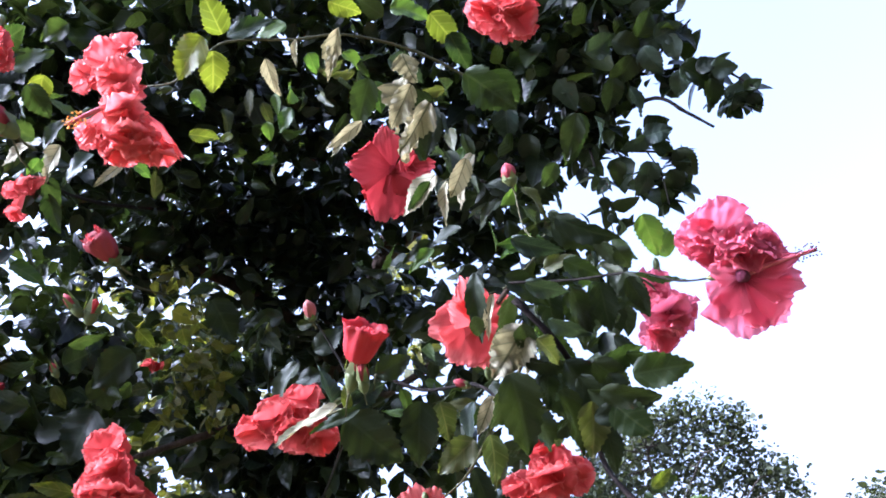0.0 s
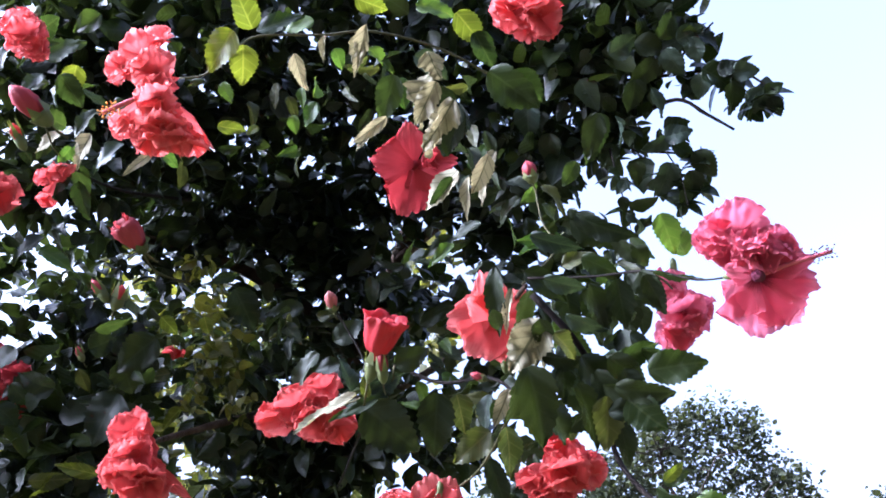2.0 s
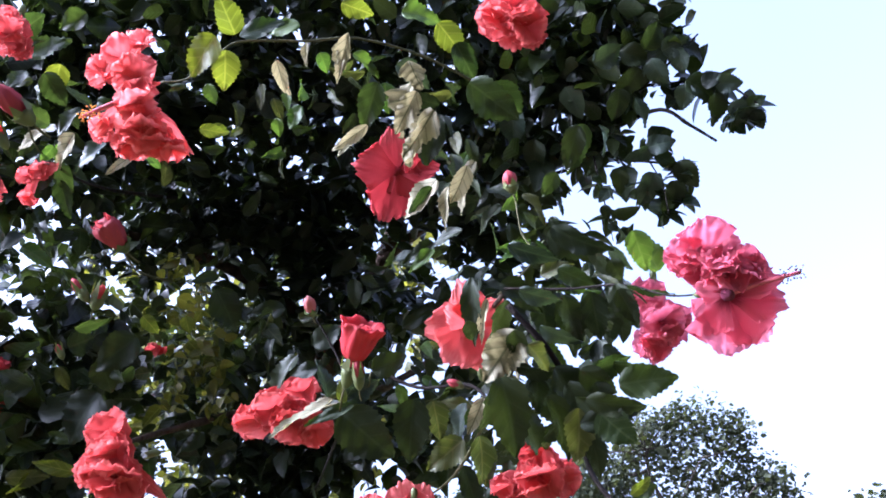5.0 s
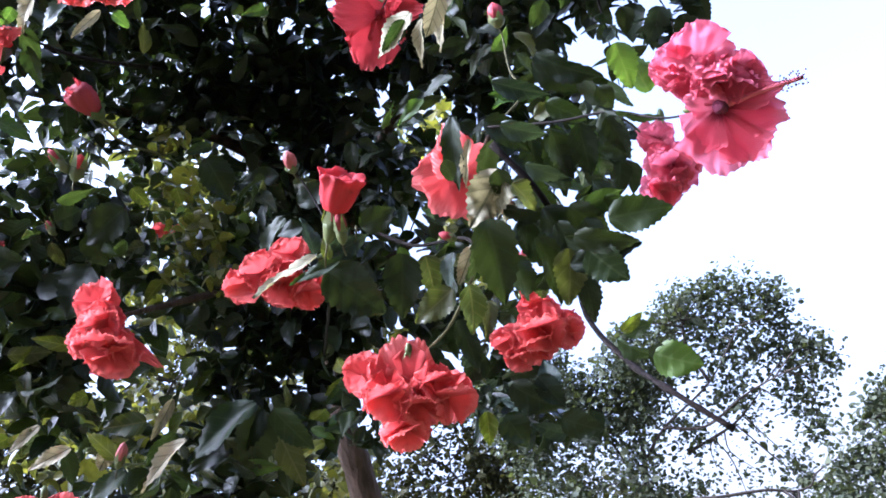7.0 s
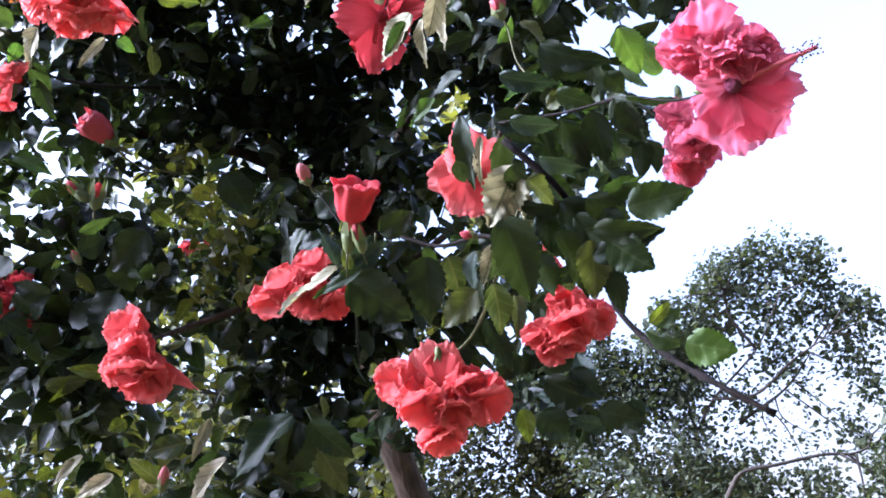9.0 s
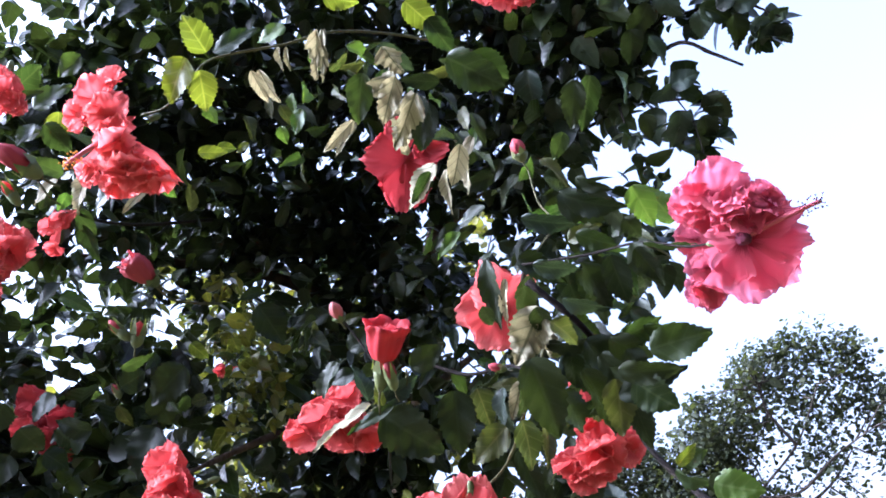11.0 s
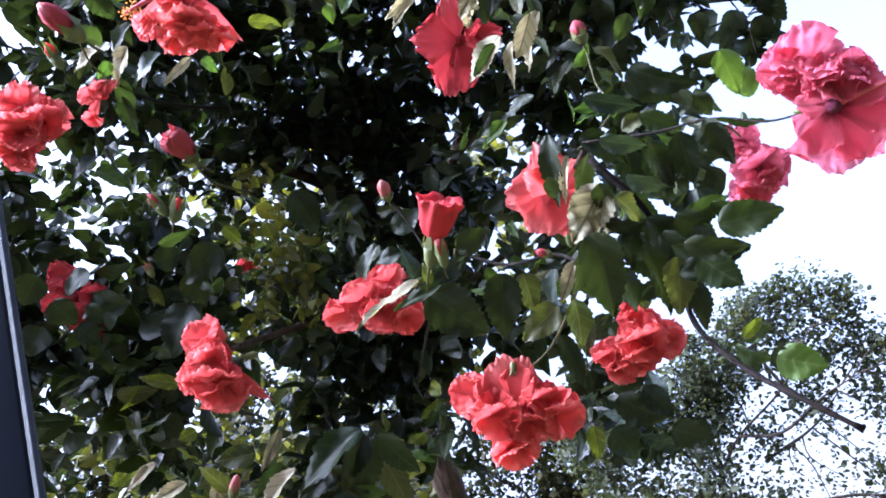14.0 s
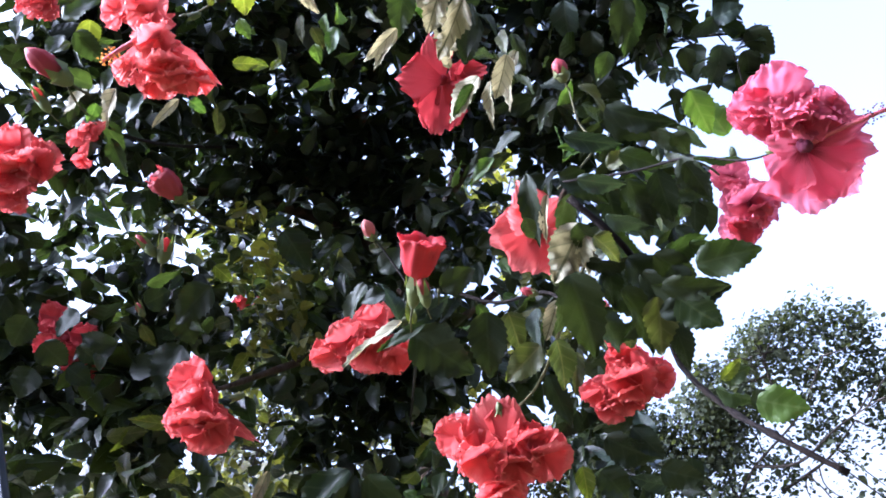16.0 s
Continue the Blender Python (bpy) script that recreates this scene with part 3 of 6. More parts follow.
def flower(centre, kind, unit, tufts=(), petals=(), seed=0, column=None, anthers=None, calyx_at=None, throat=False, per=7, label="double coral-red hibiscus flower with ruffled petals"):
    """A flower as it hangs: ruffled tufts (across, up, reach) and broad petals (angle, length, width, lift) about its
    centre, in units of the given size, then its stamen column (across, up, out) and its calyx (across, up)."""
    rng = random.Random(seed)
    bm = tube([PATH_SIDE * -0.35 * unit * 100, PATH_SIDE * 0.05 * unit * 100], [0.06 * unit * 100, 0.09 * unit * 100], 10, 0.05)
    root = part("flower", bm, PETAL_KINDS[kind], shrub, label)
    root.matrix_basis = shrub_inv @ Matrix.Translation(centre)
    for angle, length, width, lift in petals:
        broad_petal(root, PATH_SIDE * rng.uniform(-6, 6) * unit, angle, length * unit, width * unit, lift, kind, rng, rng.uniform(-12, 12))
    for across, up, reach in tufts:
        flat = PATH_RIGHT * across + PATH_UP * up
        far = flat.length
        place = (flat * 0.9 + PATH_SIDE * (10 - 0.3 * far - 0.25 * reach)) * unit
        axis = PATH_SIDE + (flat / 110 if far > 1 else flat) + Vector((rng.uniform(-0.2, 0.2), 0, rng.uniform(-0.15, 0.15)))
        if far > 25:
            a = math.degrees(math.atan2(up, across))
            broad_petal(root, PATH_SIDE * -8 * unit, a + rng.uniform(-14, 14), (far + 0.75 * reach) * unit, 1.25 * reach * unit, rng.uniform(-12, 4), kind, rng)
        rosette(root, place, axis, 1.0 * reach * unit, per, kind, rng)
    if throat:
        reach = 100 * unit
        part("throat", tube([PATH_SIDE * 0.02 * reach, PATH_SIDE * 0.1 * reach, PATH_SIDE * 0.2 * reach], [0.06 * reach, 0.13 * reach, 0.05 * reach], 12, 0.12), M_THROAT, root, "dark maroon throat")
    if column:
        tip = (PATH_RIGHT * column[0] + PATH_UP * column[1] + PATH_SIDE * column[2]) * unit
        size = 100 * unit
        line = smooth_line([(0, 0, 0), tip * 0.5 + Vector((0, 0, 0.02 * size)), tip], 5)
        part("stamen_column", tube(line, [0.035 * size + 0.02 * size * (1 - i / len(line)) for i in range(len(line))], 7), M_COLUMN, root)
        bm = bmesh.new()
        side = tip.cross(Vector((0, 0, 1))).normalized()
        over = side.cross(tip).normalized()
        for k in range(38):
            foot = tip * (0.7 + 0.32 * k / 38) + Vector((0, 0, 0.02 * size)) * (1 - k / 38)
            o = size * rng.uniform(0.06, 0.14)
            p = foot + (side * math.cos(2.4 * k) + over * math.sin(2.4 * k)) * o + tip * rng.uniform(0.0, 0.05)
            dome(bm, p, size * 0.021, 0.8)
            q = [bm.verts.new(foot + over * s * size * 0.006) for s in (-1, 1)] + [bm.verts.new(p + over * s * size * 0.006) for s in (1, -1)]
            bm.faces.new(q)
        tagged(part("pollen_head", bm, anthers or M_ANTHER, root), "small pollen-bearing tips round the column", kind="stuff")
    if calyx_at:
        way = (PATH_RIGHT * calyx_at[0] + PATH_UP * calyx_at[1] - PATH_SIDE * 12) * unit
        cup = calyx(root, 62 * unit)
        cup.matrix_basis = Matrix.Translation(way) @ (-way).to_track_quat("Z", "Y").to_matrix().to_4x4()
    return root


BUD_PROFILES = {
    "closed": [(0.0, 0.3), (0.12, 0.62), (0.3, 0.86), (0.5, 1.0), (0.7, 0.92), (0.86, 0.62), (1.0, 0.12)],
    "plump": [(0.0, 0.25), (0.1, 0.44), (0.25, 0.62), (0.45, 0.78), (0.65, 0.84), (0.8, 0.8), (0.88, 0.66), (0.8, 0.5), (0.7, 0.2)],
    "cup": [(0.0, 0.13), (0.1, 0.22), (0.3, 0.28), (0.38, 0.34), (0.43, 0.56), (0.52, 0.68), (0.62, 0.76), (0.74, 0.83), (0.84, 0.89), (0.92, 0.97), (0.99, 1.07), (1.0, 0.98), (0.93, 0.82), (0.84, 0.7), (0.72, 0.5), (0.7, 0.1)]}


def bud(base, tip, width, kind="red", green=0.35, shape="closed", label="closed red hibiscus bud in its green calyx"):
    """A furled bud from its calyx to its tip; a cup is half open, with a frilled rim."""
    ragged = shape == "cup"
    along = Vector(tip) - Vector(base)
    n = along.length
    turn = along.to_track_quat("Z", "Y").to_matrix().to_4x4()
    prof = BUD_PROFILES[shape]
    bm = bmesh.new()
    rng = random.Random(int(width * 1e5))
    rings, sides = [], 48
    for h, r in prof:
        ring = []
        for k in range(sides):
            a = 6.28318 * k / sides + 1.4 * h
            crease = abs(math.sin(1.5 * a + 2.5 * h)) ** 0.5 - 0.7
            f = 1 + (0.2 if not ragged else 0.12) * crease + (0.06 if not ragged else 0.03 + 0.06 * h * h) * math.sin((8 if not ragged else 9) * a - 4 * h) + rng.uniform(-0.025, 0.025)
            z = h * n + ((0.03 * n * math.sin(5 * a + 1) + rng.uniform(-0.03, 0.03) * n) * (h > 0.9) if ragged else 0)
            ring.append(bm.verts.new((math.cos(a) * r * f * width / 2, math.sin(a) * r * f * width / 2, z)))
        rings.append(ring)
    for r0, r1 in zip(rings, rings[1:]):
        for k in range(sides):
            bm.faces.new((r0[k], r0[(k + 1) % sides], r1[(k + 1) % sides], r1[k]))
    bm.faces.new(rings[-1])
    bm.faces.new(rings[0][::-1])
    lay = bm.loops.layers.uv.new("uv")
    for f in bm.faces:
        for lp in f.loops:
            lp[lay].uv = (math.atan2(lp.vert.co.y, lp.vert.co.x) / 6.28 + 0.5, 0.25 + 0.5 * lp.vert.co.z / n)
    root = part("bud", bm, BUD_KINDS[kind], shrub, label)
    root.matrix_basis = shrub_inv @ Matrix.Translation(base) @ turn
    if ragged:
        rosette(root, (0, 0, 0.74 * n), (0, 0, 1), 0.25 * n, 9, "red", rng, spread=(20, 70))
    for k in range(6 if shape == "plump" else 0):
        turned = Matrix.Rotation(radians(137.5 * k), 4, "Z") @ Matrix.Translation((0, 0.22 * width, 0.05 * n)) @ Matrix.Rotation(radians(84 + 3 * (k % 3)), 4, "X")
        hang("petal", PETALS[kind][k], PETAL_KINDS[kind], root, "", turned @ Matrix.Diagonal((0.44 * width, n * (0.88 + 0.05 * (k % 3)), 0.5 * n, 1)))
    width = width * {"cup": 0.4, "plump": 0.6, "closed": 0.95}[shape]
    cup = tube([(0, 0, -0.14 * n), (0, 0, -0.04 * n), (0, 0, 0.12 * n), (0, 0, green * 0.62 * n)], [0.12 * width, 0.34 * width, 0.5 * width, 0.56 * width], 10, 0.06, 3)
    for k in range(5):
        a = 1.2566 * k
        c, s = math.cos(a), math.sin(a)
        low = [cup.verts.new((c * 0.58 * width - s * w * 0.3 * width, s * 0.58 * width + c * w * 0.3 * width, green * 0.5 * n)) for w in (-1, 1)]
        high = cup.verts.new((c * 0.6 * width, s * 0.6 * width, green * 1.35 * n))
        cup.faces.new((low[0], low[1], high))
    part("calyx", cup, M_CALYX, root, "pale green calyx")
    line = smooth_line([(0, 0, -0.1 * n), (0, 0, -0.3 * n), (0.05 * n, 0.02 * n, -0.55 * n)], 3)
    part("stalk", tube(line, [0.07 * width] * len(line), 6), M_STEM, root)
    return root


def far_tree(base, fork, centres, radii, counts, size, seed, label, limbs, material=M_WOODS, thick=1.0):
    """A tree: a leaning trunk to its fork, limbs, and a crown of leaf clumps."""
    tree = tagged(new("tree"), label, "tree")
    tree.location = base
    back = Matrix.Translation(-Vector(base))
    mid = Vector(base).lerp(Vector(fork), 0.5) + Vector((0.08, 0, 0))
    t = branch([base, mid, fork], 0.06 * thick, 0.035 * thick, tree, M_FAR_BARK, "trunk", seed=seed)
    t.matrix_basis = back
    for i, l in enumerate(limbs):
        b = branch([*l], 0.024 * thick, 0.008 * thick, tree, M_FAR_BARK, "limb", seed=seed + i)
        b.matrix_basis = back
    rng = random.Random(seed)
    for c in centres:
        knots = [Vector(fork)] + [p for l in limbs for p in smooth_line(l, 4)]
        a = min(knots, key=lambda p: (p - Vector(c)).length + rng.uniform(0, 0.3))
        k = (a - Vector(c)).length * 0.25
        m = a.lerp(Vector(c), 0.5) + Vector((rng.uniform(-k, k), rng.uniform(-k, k), rng.uniform(-k, k)))
        branch([a, m, c], 0.012 * thick, 0.004 * thick, tree, M_FAR_BARK, "twig", 3, seed=seed).matrix_basis = back
    leaf_cloud("crown", centres, radii, counts, size, material, tree, seed, 0.2, slim=0.68, shell=0.45, fine=False).matrix_basis = back


def gate_post(foot, way):
    """A leaning dark painted post with a narrow metal edge strip, coloured as a lit face; way: the direction it rises
    in.
    """
    post = tagged(new("gate_post"), "dark painted metal gate post, its narrow edge coloured as lit grey", "post")
    up = Vector(way).normalized()
    away = Vector((foot[0] - 0.1, foot[1] - 0.1, 0.0))
    y = (away - up * away.dot(up)).normalized()
    m = Matrix((y.cross(up), y, up)).transposed().to_4x4()
    m.translation = foot
    post.matrix_basis = m
    for name, x0, x1, y0, y1, mat in (("panel", -0.2, -0.0085, -0.05, -0.04, M_POST), ("edge_strip", -0.008, 0.0, -0.052, -0.038, M_POST_EDGE)):
        bm = bmesh.new()
        bmesh.ops.create_cube(bm, size=1.0, matrix=Matrix.Translation(((x0 + x1) / 2, (y0 + y1) / 2, 1.25)) @ Matrix.Diagonal((x1 - x0, y1 - y0, 2.5, 1)))
        bmesh.ops.bevel(bm, geom=bm.edges[:], offset=0.003, segments=2, affect="EDGES")
        part(name, bm, mat, post)


def leaf_spray(centre, r, n, size, seed, kinds=("dark", "dark", "dark", "green", "dark", "olive", "dark", "bright")):
    """Single leaves hanging about a twig end, each its own piece."""
    rng = random.Random(seed)
    for k in range(n):
        d = Vector((rng.gauss(0, 1), rng.gauss(0, 1), rng.gauss(0, 1))).normalized() * r * rng.random() ** 0.5
        way = Vector((rng.gauss(0, 0.8), rng.gauss(0, 0.6), rng.gauss(-0.6, 0.6))).normalized()
        s = size * rng.uniform(0.6, 1.05)
        p = Vector(centre) + d
        leaf(p, p + way * s, s * rng.uniform(0.5, 0.72), rng.uniform(-85, 85), rng.choice(kinds), rng.choice(("flat", "bent", "bent")))


# flowers
flower((0.365, 0.736, 1.868), 'pink', 0.000505, [(-30, 78, 62), (-72, 66, 40), (35, 52, 48), (-5, 40, 50), (62, 62, 30)], [(-82, 108, 165, 4), (-40, 114, 140, 2), (-4, 112, 95, 8), (22, 108, 60, 14), (-122, 84, 95, 0), (170, 60, 60, 10)], seed=1, column=(128, 48, 20), anthers=M_ANTHER_DARK, throat=True, calyx_at=(-35, -2), label='large rose-pink double hibiscus flower against the sky')
flower((0.467, 1.252, 2.118), 'pink', 0.000840, [(-18, 52, 36), (0, 0, 46), (42, 8, 28), (-8, -42, 38), (25, -20, 34)], [(-95, 82, 60, 0)], seed=2, calyx_at=(-10, 80))
flower((0.104, 1.022, 2.328), 'red', 0.000814, [(38, 5, 26), (52, 14, 20)], [(101, 80, 66, 12), (176, 76, 92, 8), (-97, 94, 98, 10), (8, 80, 60, 14), (-42, 62, 60, 4), (-140, 60, 60, 0)], seed=3, per=5, label='deep red hibiscus flower with five broad petals in shade')
flower((-0.167, 0.713, 2.246), 'salmon', 0.000606, [(-38, 72, 48), (-80, 45, 34), (-8, 30, 46), (4, -14, 46), (14, -60, 48), (38, -84, 36), (66, -98, 28), (-66, -62, 30), (-14, 108, 30), (-10, -90, 34)], [], seed=4, column=(-86, -56, 30), calyx_at=(58, 20), label='tall ruffled coral hibiscus flower with orange anthers')
flower((0.158, 1.043, 2.061), 'coral', 0.000729, [], [(108, 88, 74, 24), (188, 84, 96, 0), (-118, 90, 112, 28), (38, 76, 62, 10), (-30, 58, 70, 0), (150, 68, 62, 36), (-75, 82, 72, 6)], seed=5, calyx_at=(22, -80), label='coral-red hibiscus flower half hidden by a leaf')
flower((-0.111, 1.153, 2.046), 'coral', 0.000769, [(-66, -22, 38), (-28, 2, 44), (22, 36, 38), (52, -30, 40), (8, -18, 44)], [(200, 102, 70, 0)], seed=6, calyx_at=(70, 30))
flower((-0.347, 1.154, 2.027), 'coral', 0.000788, [(-24, 48, 46), (-12, 14, 46), (2, -26, 56), (24, -36, 34), (-42, -22, 36), (-14, -50, 32)], [(-36, 108, 30, 0)], seed=7, calyx_at=(48, 12))
flower((0.210, 1.200, 1.899), 'coral', 0.000749, [(0, 2, 50), (48, -4, 38), (-32, -54, 32), (-58, -28, 28), (-8, -28, 42), (-6, 34, 32)], [(104, 140, 46, 4)], seed=8, calyx_at=(-30, 60))
flower((0.029, 1.140, 1.838), 'coral', 0.000703, [(-80, 22, 42), (-34, -8, 52), (-6, -72, 46), (74, -14, 48), (22, -24, 48), (46, 14, 40)], [(106, 98, 100, -6), (78, 88, 80, -6)], seed=9, calyx_at=(0, 62), label='broad coral-red double hibiscus flower hanging by the trunk')
flower((-0.440, 1.148, 1.766), 'coral', 0.000671, [(-42, 34, 48), (32, 36, 50), (0, -30, 58), (62, -30, 42), (-54, -42, 42)], [], seed=10, calyx_at=(0, 80))
flower((-0.568, 1.056, 2.477), 'coral', 0.000886, [(0, 36, 48), (0, -10, 48), (34, 6, 44), (-20, -42, 40), (-54, 0, 48)], [], seed=11, calyx_at=(-40, 60))
flower((-0.625, 1.273, 2.288), 'red', 0.000951, [(-25, 42, 28), (-32, -10, 32), (34, -50, 28), (34, 8, 26), (0, -28, 28)], [(120, 80, 70, 0), (-60, 80, 70, 0)], seed=12, per=5, label='red hibiscus flower deep among dark leaves')
flower((0.331, 0.956, 2.533), 'coral', 0.000866, [(-28, -6, 42), (24, -14, 46), (0, 22, 46)], [(-90, 58, 80, 0)], seed=13, calyx_at=(0, 60))
flower((-0.374, 0.821, 2.518), 'coral', 0.000762, [(0, 0, 40), (16, -18, 28), (-22, 22, 38)], [], seed=14, calyx_at=(0, 50))
flower((-0.410, 0.990, 2.423), 'coral', 0.000808, [(6, 8, 20), (-20, -4, 20), (-18, -44, 18)], [(30, 40, 30, 0)], seed=15, per=5, calyx_at=(20, 20), label='small coral flower half hidden by leaves')
flower((-0.483, 1.754, 2.557), 'coral', 0.001303, [(-10, 0, 14), (22, 0, 11)], [], seed=16, per=7, label='small far coral flower among leaves')

# buds
bud((-0.012, 1.009, 2.001), (0.022, 0.961, 2.048), 0.052, shape='cup', kind='crimson', green=0.42, label='half-open deep red bud with a frilled rim')
bud((0.002, 1.009, 1.990), (0.007, 0.981, 2.013), 0.0145, kind='red', green=0.75)
bud((-0.046, 1.033, 2.120), (-0.047, 1.010, 2.136), 0.0165, kind='rose', green=0.3)
bud((-0.317, 1.082, 2.331), (-0.336, 1.032, 2.354), 0.046, kind='red', shape='plump', green=0.2, label='unfurling dark red hibiscus bud')
bud((-0.376, 1.100, 2.264), (-0.390, 1.076, 2.289), 0.015, kind='red', green=0.8)
bud((-0.369, 1.110, 2.255), (-0.352, 1.096, 2.282), 0.021, kind='coral', green=0.9)
bud((0.247, 0.952, 2.198), (0.246, 0.940, 2.224), 0.019, kind='red', green=0.4)
bud((-0.376, 0.884, 2.424), (-0.405, 0.835, 2.452), 0.030, kind='red')
bud((-0.411, 0.896, 2.395), (-0.416, 0.869, 2.417), 0.015, kind='coral', green=0.9)
bud((-0.394, 1.265, 1.878), (-0.374, 1.243, 1.901), 0.014, kind='rose', green=0.5, label='faded pink bud drooping among low leaves')
bud((-0.023, 1.142, 1.977), (-0.045, 1.122, 1.992), 0.016, kind='rose', green=0.3, label='faded pink bud beside a green leaf')
bud((0.131, 1.101, 2.005), (0.113, 1.097, 2.016), 0.011, kind='red')
bud((-0.475, 1.249, 2.268), (-0.478, 1.235, 2.286), 0.012, kind='red', green=0.9)

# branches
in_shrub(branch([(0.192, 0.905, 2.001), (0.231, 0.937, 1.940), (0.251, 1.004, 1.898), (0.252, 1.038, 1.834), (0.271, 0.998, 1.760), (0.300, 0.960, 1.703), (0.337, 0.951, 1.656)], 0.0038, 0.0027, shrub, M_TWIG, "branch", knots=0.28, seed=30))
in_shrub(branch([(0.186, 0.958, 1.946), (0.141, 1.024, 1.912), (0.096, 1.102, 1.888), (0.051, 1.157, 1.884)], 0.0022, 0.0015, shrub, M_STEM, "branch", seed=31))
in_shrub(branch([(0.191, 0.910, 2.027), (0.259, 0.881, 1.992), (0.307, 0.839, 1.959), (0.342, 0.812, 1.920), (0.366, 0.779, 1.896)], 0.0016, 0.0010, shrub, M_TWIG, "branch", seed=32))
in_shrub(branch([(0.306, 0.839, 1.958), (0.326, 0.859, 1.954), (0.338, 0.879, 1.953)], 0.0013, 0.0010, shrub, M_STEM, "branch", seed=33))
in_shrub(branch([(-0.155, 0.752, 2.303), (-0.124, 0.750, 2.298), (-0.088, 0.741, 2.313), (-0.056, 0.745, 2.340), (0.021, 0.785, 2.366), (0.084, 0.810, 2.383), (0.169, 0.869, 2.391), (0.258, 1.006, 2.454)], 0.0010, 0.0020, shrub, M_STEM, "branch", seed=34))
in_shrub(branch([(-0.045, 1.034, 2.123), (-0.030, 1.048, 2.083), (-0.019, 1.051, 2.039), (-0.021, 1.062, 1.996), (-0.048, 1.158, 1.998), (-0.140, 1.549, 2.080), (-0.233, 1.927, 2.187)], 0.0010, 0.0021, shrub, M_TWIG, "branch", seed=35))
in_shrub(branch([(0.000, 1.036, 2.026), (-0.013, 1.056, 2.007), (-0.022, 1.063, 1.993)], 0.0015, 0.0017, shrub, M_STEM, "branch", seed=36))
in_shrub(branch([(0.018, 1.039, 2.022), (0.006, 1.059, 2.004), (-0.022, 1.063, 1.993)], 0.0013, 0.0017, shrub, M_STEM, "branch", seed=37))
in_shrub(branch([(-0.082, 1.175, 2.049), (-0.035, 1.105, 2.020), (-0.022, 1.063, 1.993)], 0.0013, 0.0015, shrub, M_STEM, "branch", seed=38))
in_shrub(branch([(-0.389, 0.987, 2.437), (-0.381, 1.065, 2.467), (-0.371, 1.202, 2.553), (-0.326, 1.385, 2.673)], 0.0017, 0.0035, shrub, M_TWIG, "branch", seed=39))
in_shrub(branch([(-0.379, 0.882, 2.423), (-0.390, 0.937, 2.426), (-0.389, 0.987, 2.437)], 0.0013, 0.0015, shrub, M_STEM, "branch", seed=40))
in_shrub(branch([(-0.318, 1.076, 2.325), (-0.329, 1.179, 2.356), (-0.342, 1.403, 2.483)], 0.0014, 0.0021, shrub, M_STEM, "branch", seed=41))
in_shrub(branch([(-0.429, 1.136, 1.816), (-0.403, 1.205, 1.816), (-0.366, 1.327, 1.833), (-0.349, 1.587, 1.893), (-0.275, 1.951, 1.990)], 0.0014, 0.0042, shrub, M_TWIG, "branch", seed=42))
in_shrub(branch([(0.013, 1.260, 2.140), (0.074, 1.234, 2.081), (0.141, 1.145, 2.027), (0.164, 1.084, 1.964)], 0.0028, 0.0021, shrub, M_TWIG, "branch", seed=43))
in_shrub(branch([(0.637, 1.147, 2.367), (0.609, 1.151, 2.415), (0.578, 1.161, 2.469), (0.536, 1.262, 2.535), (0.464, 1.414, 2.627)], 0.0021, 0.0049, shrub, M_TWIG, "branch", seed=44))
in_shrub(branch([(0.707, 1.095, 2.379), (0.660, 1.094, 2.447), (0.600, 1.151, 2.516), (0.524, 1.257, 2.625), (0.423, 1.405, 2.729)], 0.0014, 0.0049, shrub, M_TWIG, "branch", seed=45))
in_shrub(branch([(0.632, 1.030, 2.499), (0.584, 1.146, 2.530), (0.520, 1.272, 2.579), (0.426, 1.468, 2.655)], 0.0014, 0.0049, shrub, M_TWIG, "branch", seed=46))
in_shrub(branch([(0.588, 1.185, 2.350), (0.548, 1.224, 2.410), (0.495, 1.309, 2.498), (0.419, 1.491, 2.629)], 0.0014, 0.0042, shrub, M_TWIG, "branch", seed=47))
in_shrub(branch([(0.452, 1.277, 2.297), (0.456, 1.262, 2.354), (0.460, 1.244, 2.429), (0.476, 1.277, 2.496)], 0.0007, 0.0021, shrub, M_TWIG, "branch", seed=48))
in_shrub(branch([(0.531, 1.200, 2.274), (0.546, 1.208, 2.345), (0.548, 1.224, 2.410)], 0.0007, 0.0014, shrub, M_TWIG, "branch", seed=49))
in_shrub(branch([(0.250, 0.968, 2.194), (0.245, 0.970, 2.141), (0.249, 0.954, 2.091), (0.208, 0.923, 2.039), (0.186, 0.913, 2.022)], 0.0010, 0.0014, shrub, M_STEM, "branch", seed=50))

# large leaves by the flowers
leaf((-0.079, 0.715, 2.322), (-0.119, 0.741, 2.293), 0.055, 15, "lime", "flat")
leaf((-0.073, 0.736, 2.319), (-0.083, 0.771, 2.288), 0.049, -10, "lime", "flat")
leaf((-0.059, 0.731, 2.338), (-0.067, 0.692, 2.367), 0.051, 20, "lime", "flat")
leaf((-0.057, 0.753, 2.360), (0.004, 0.748, 2.369), 0.040, -20, "green", "flat")
leaf((0.098, 0.834, 2.321), (0.065, 0.874, 2.283), 0.050, 20, "green", "flat")
leaf((0.196, 0.743, 2.201), (0.244, 0.773, 2.158), 0.065, 15, "green", "flat")
leaf((0.175, 0.706, 2.265), (0.199, 0.736, 2.235), 0.044, 10, "lime", "flat")
leaf((0.191, 0.724, 2.247), (0.205, 0.756, 2.215), 0.041, -15, "green", "flat")
leaf((0.140, 0.788, 2.264), (0.102, 0.832, 2.224), 0.052, 35, "pale", "crumpled")
leaf((0.154, 0.814, 2.223), (0.107, 0.848, 2.191), 0.049, 60, "pale", "crumpled")
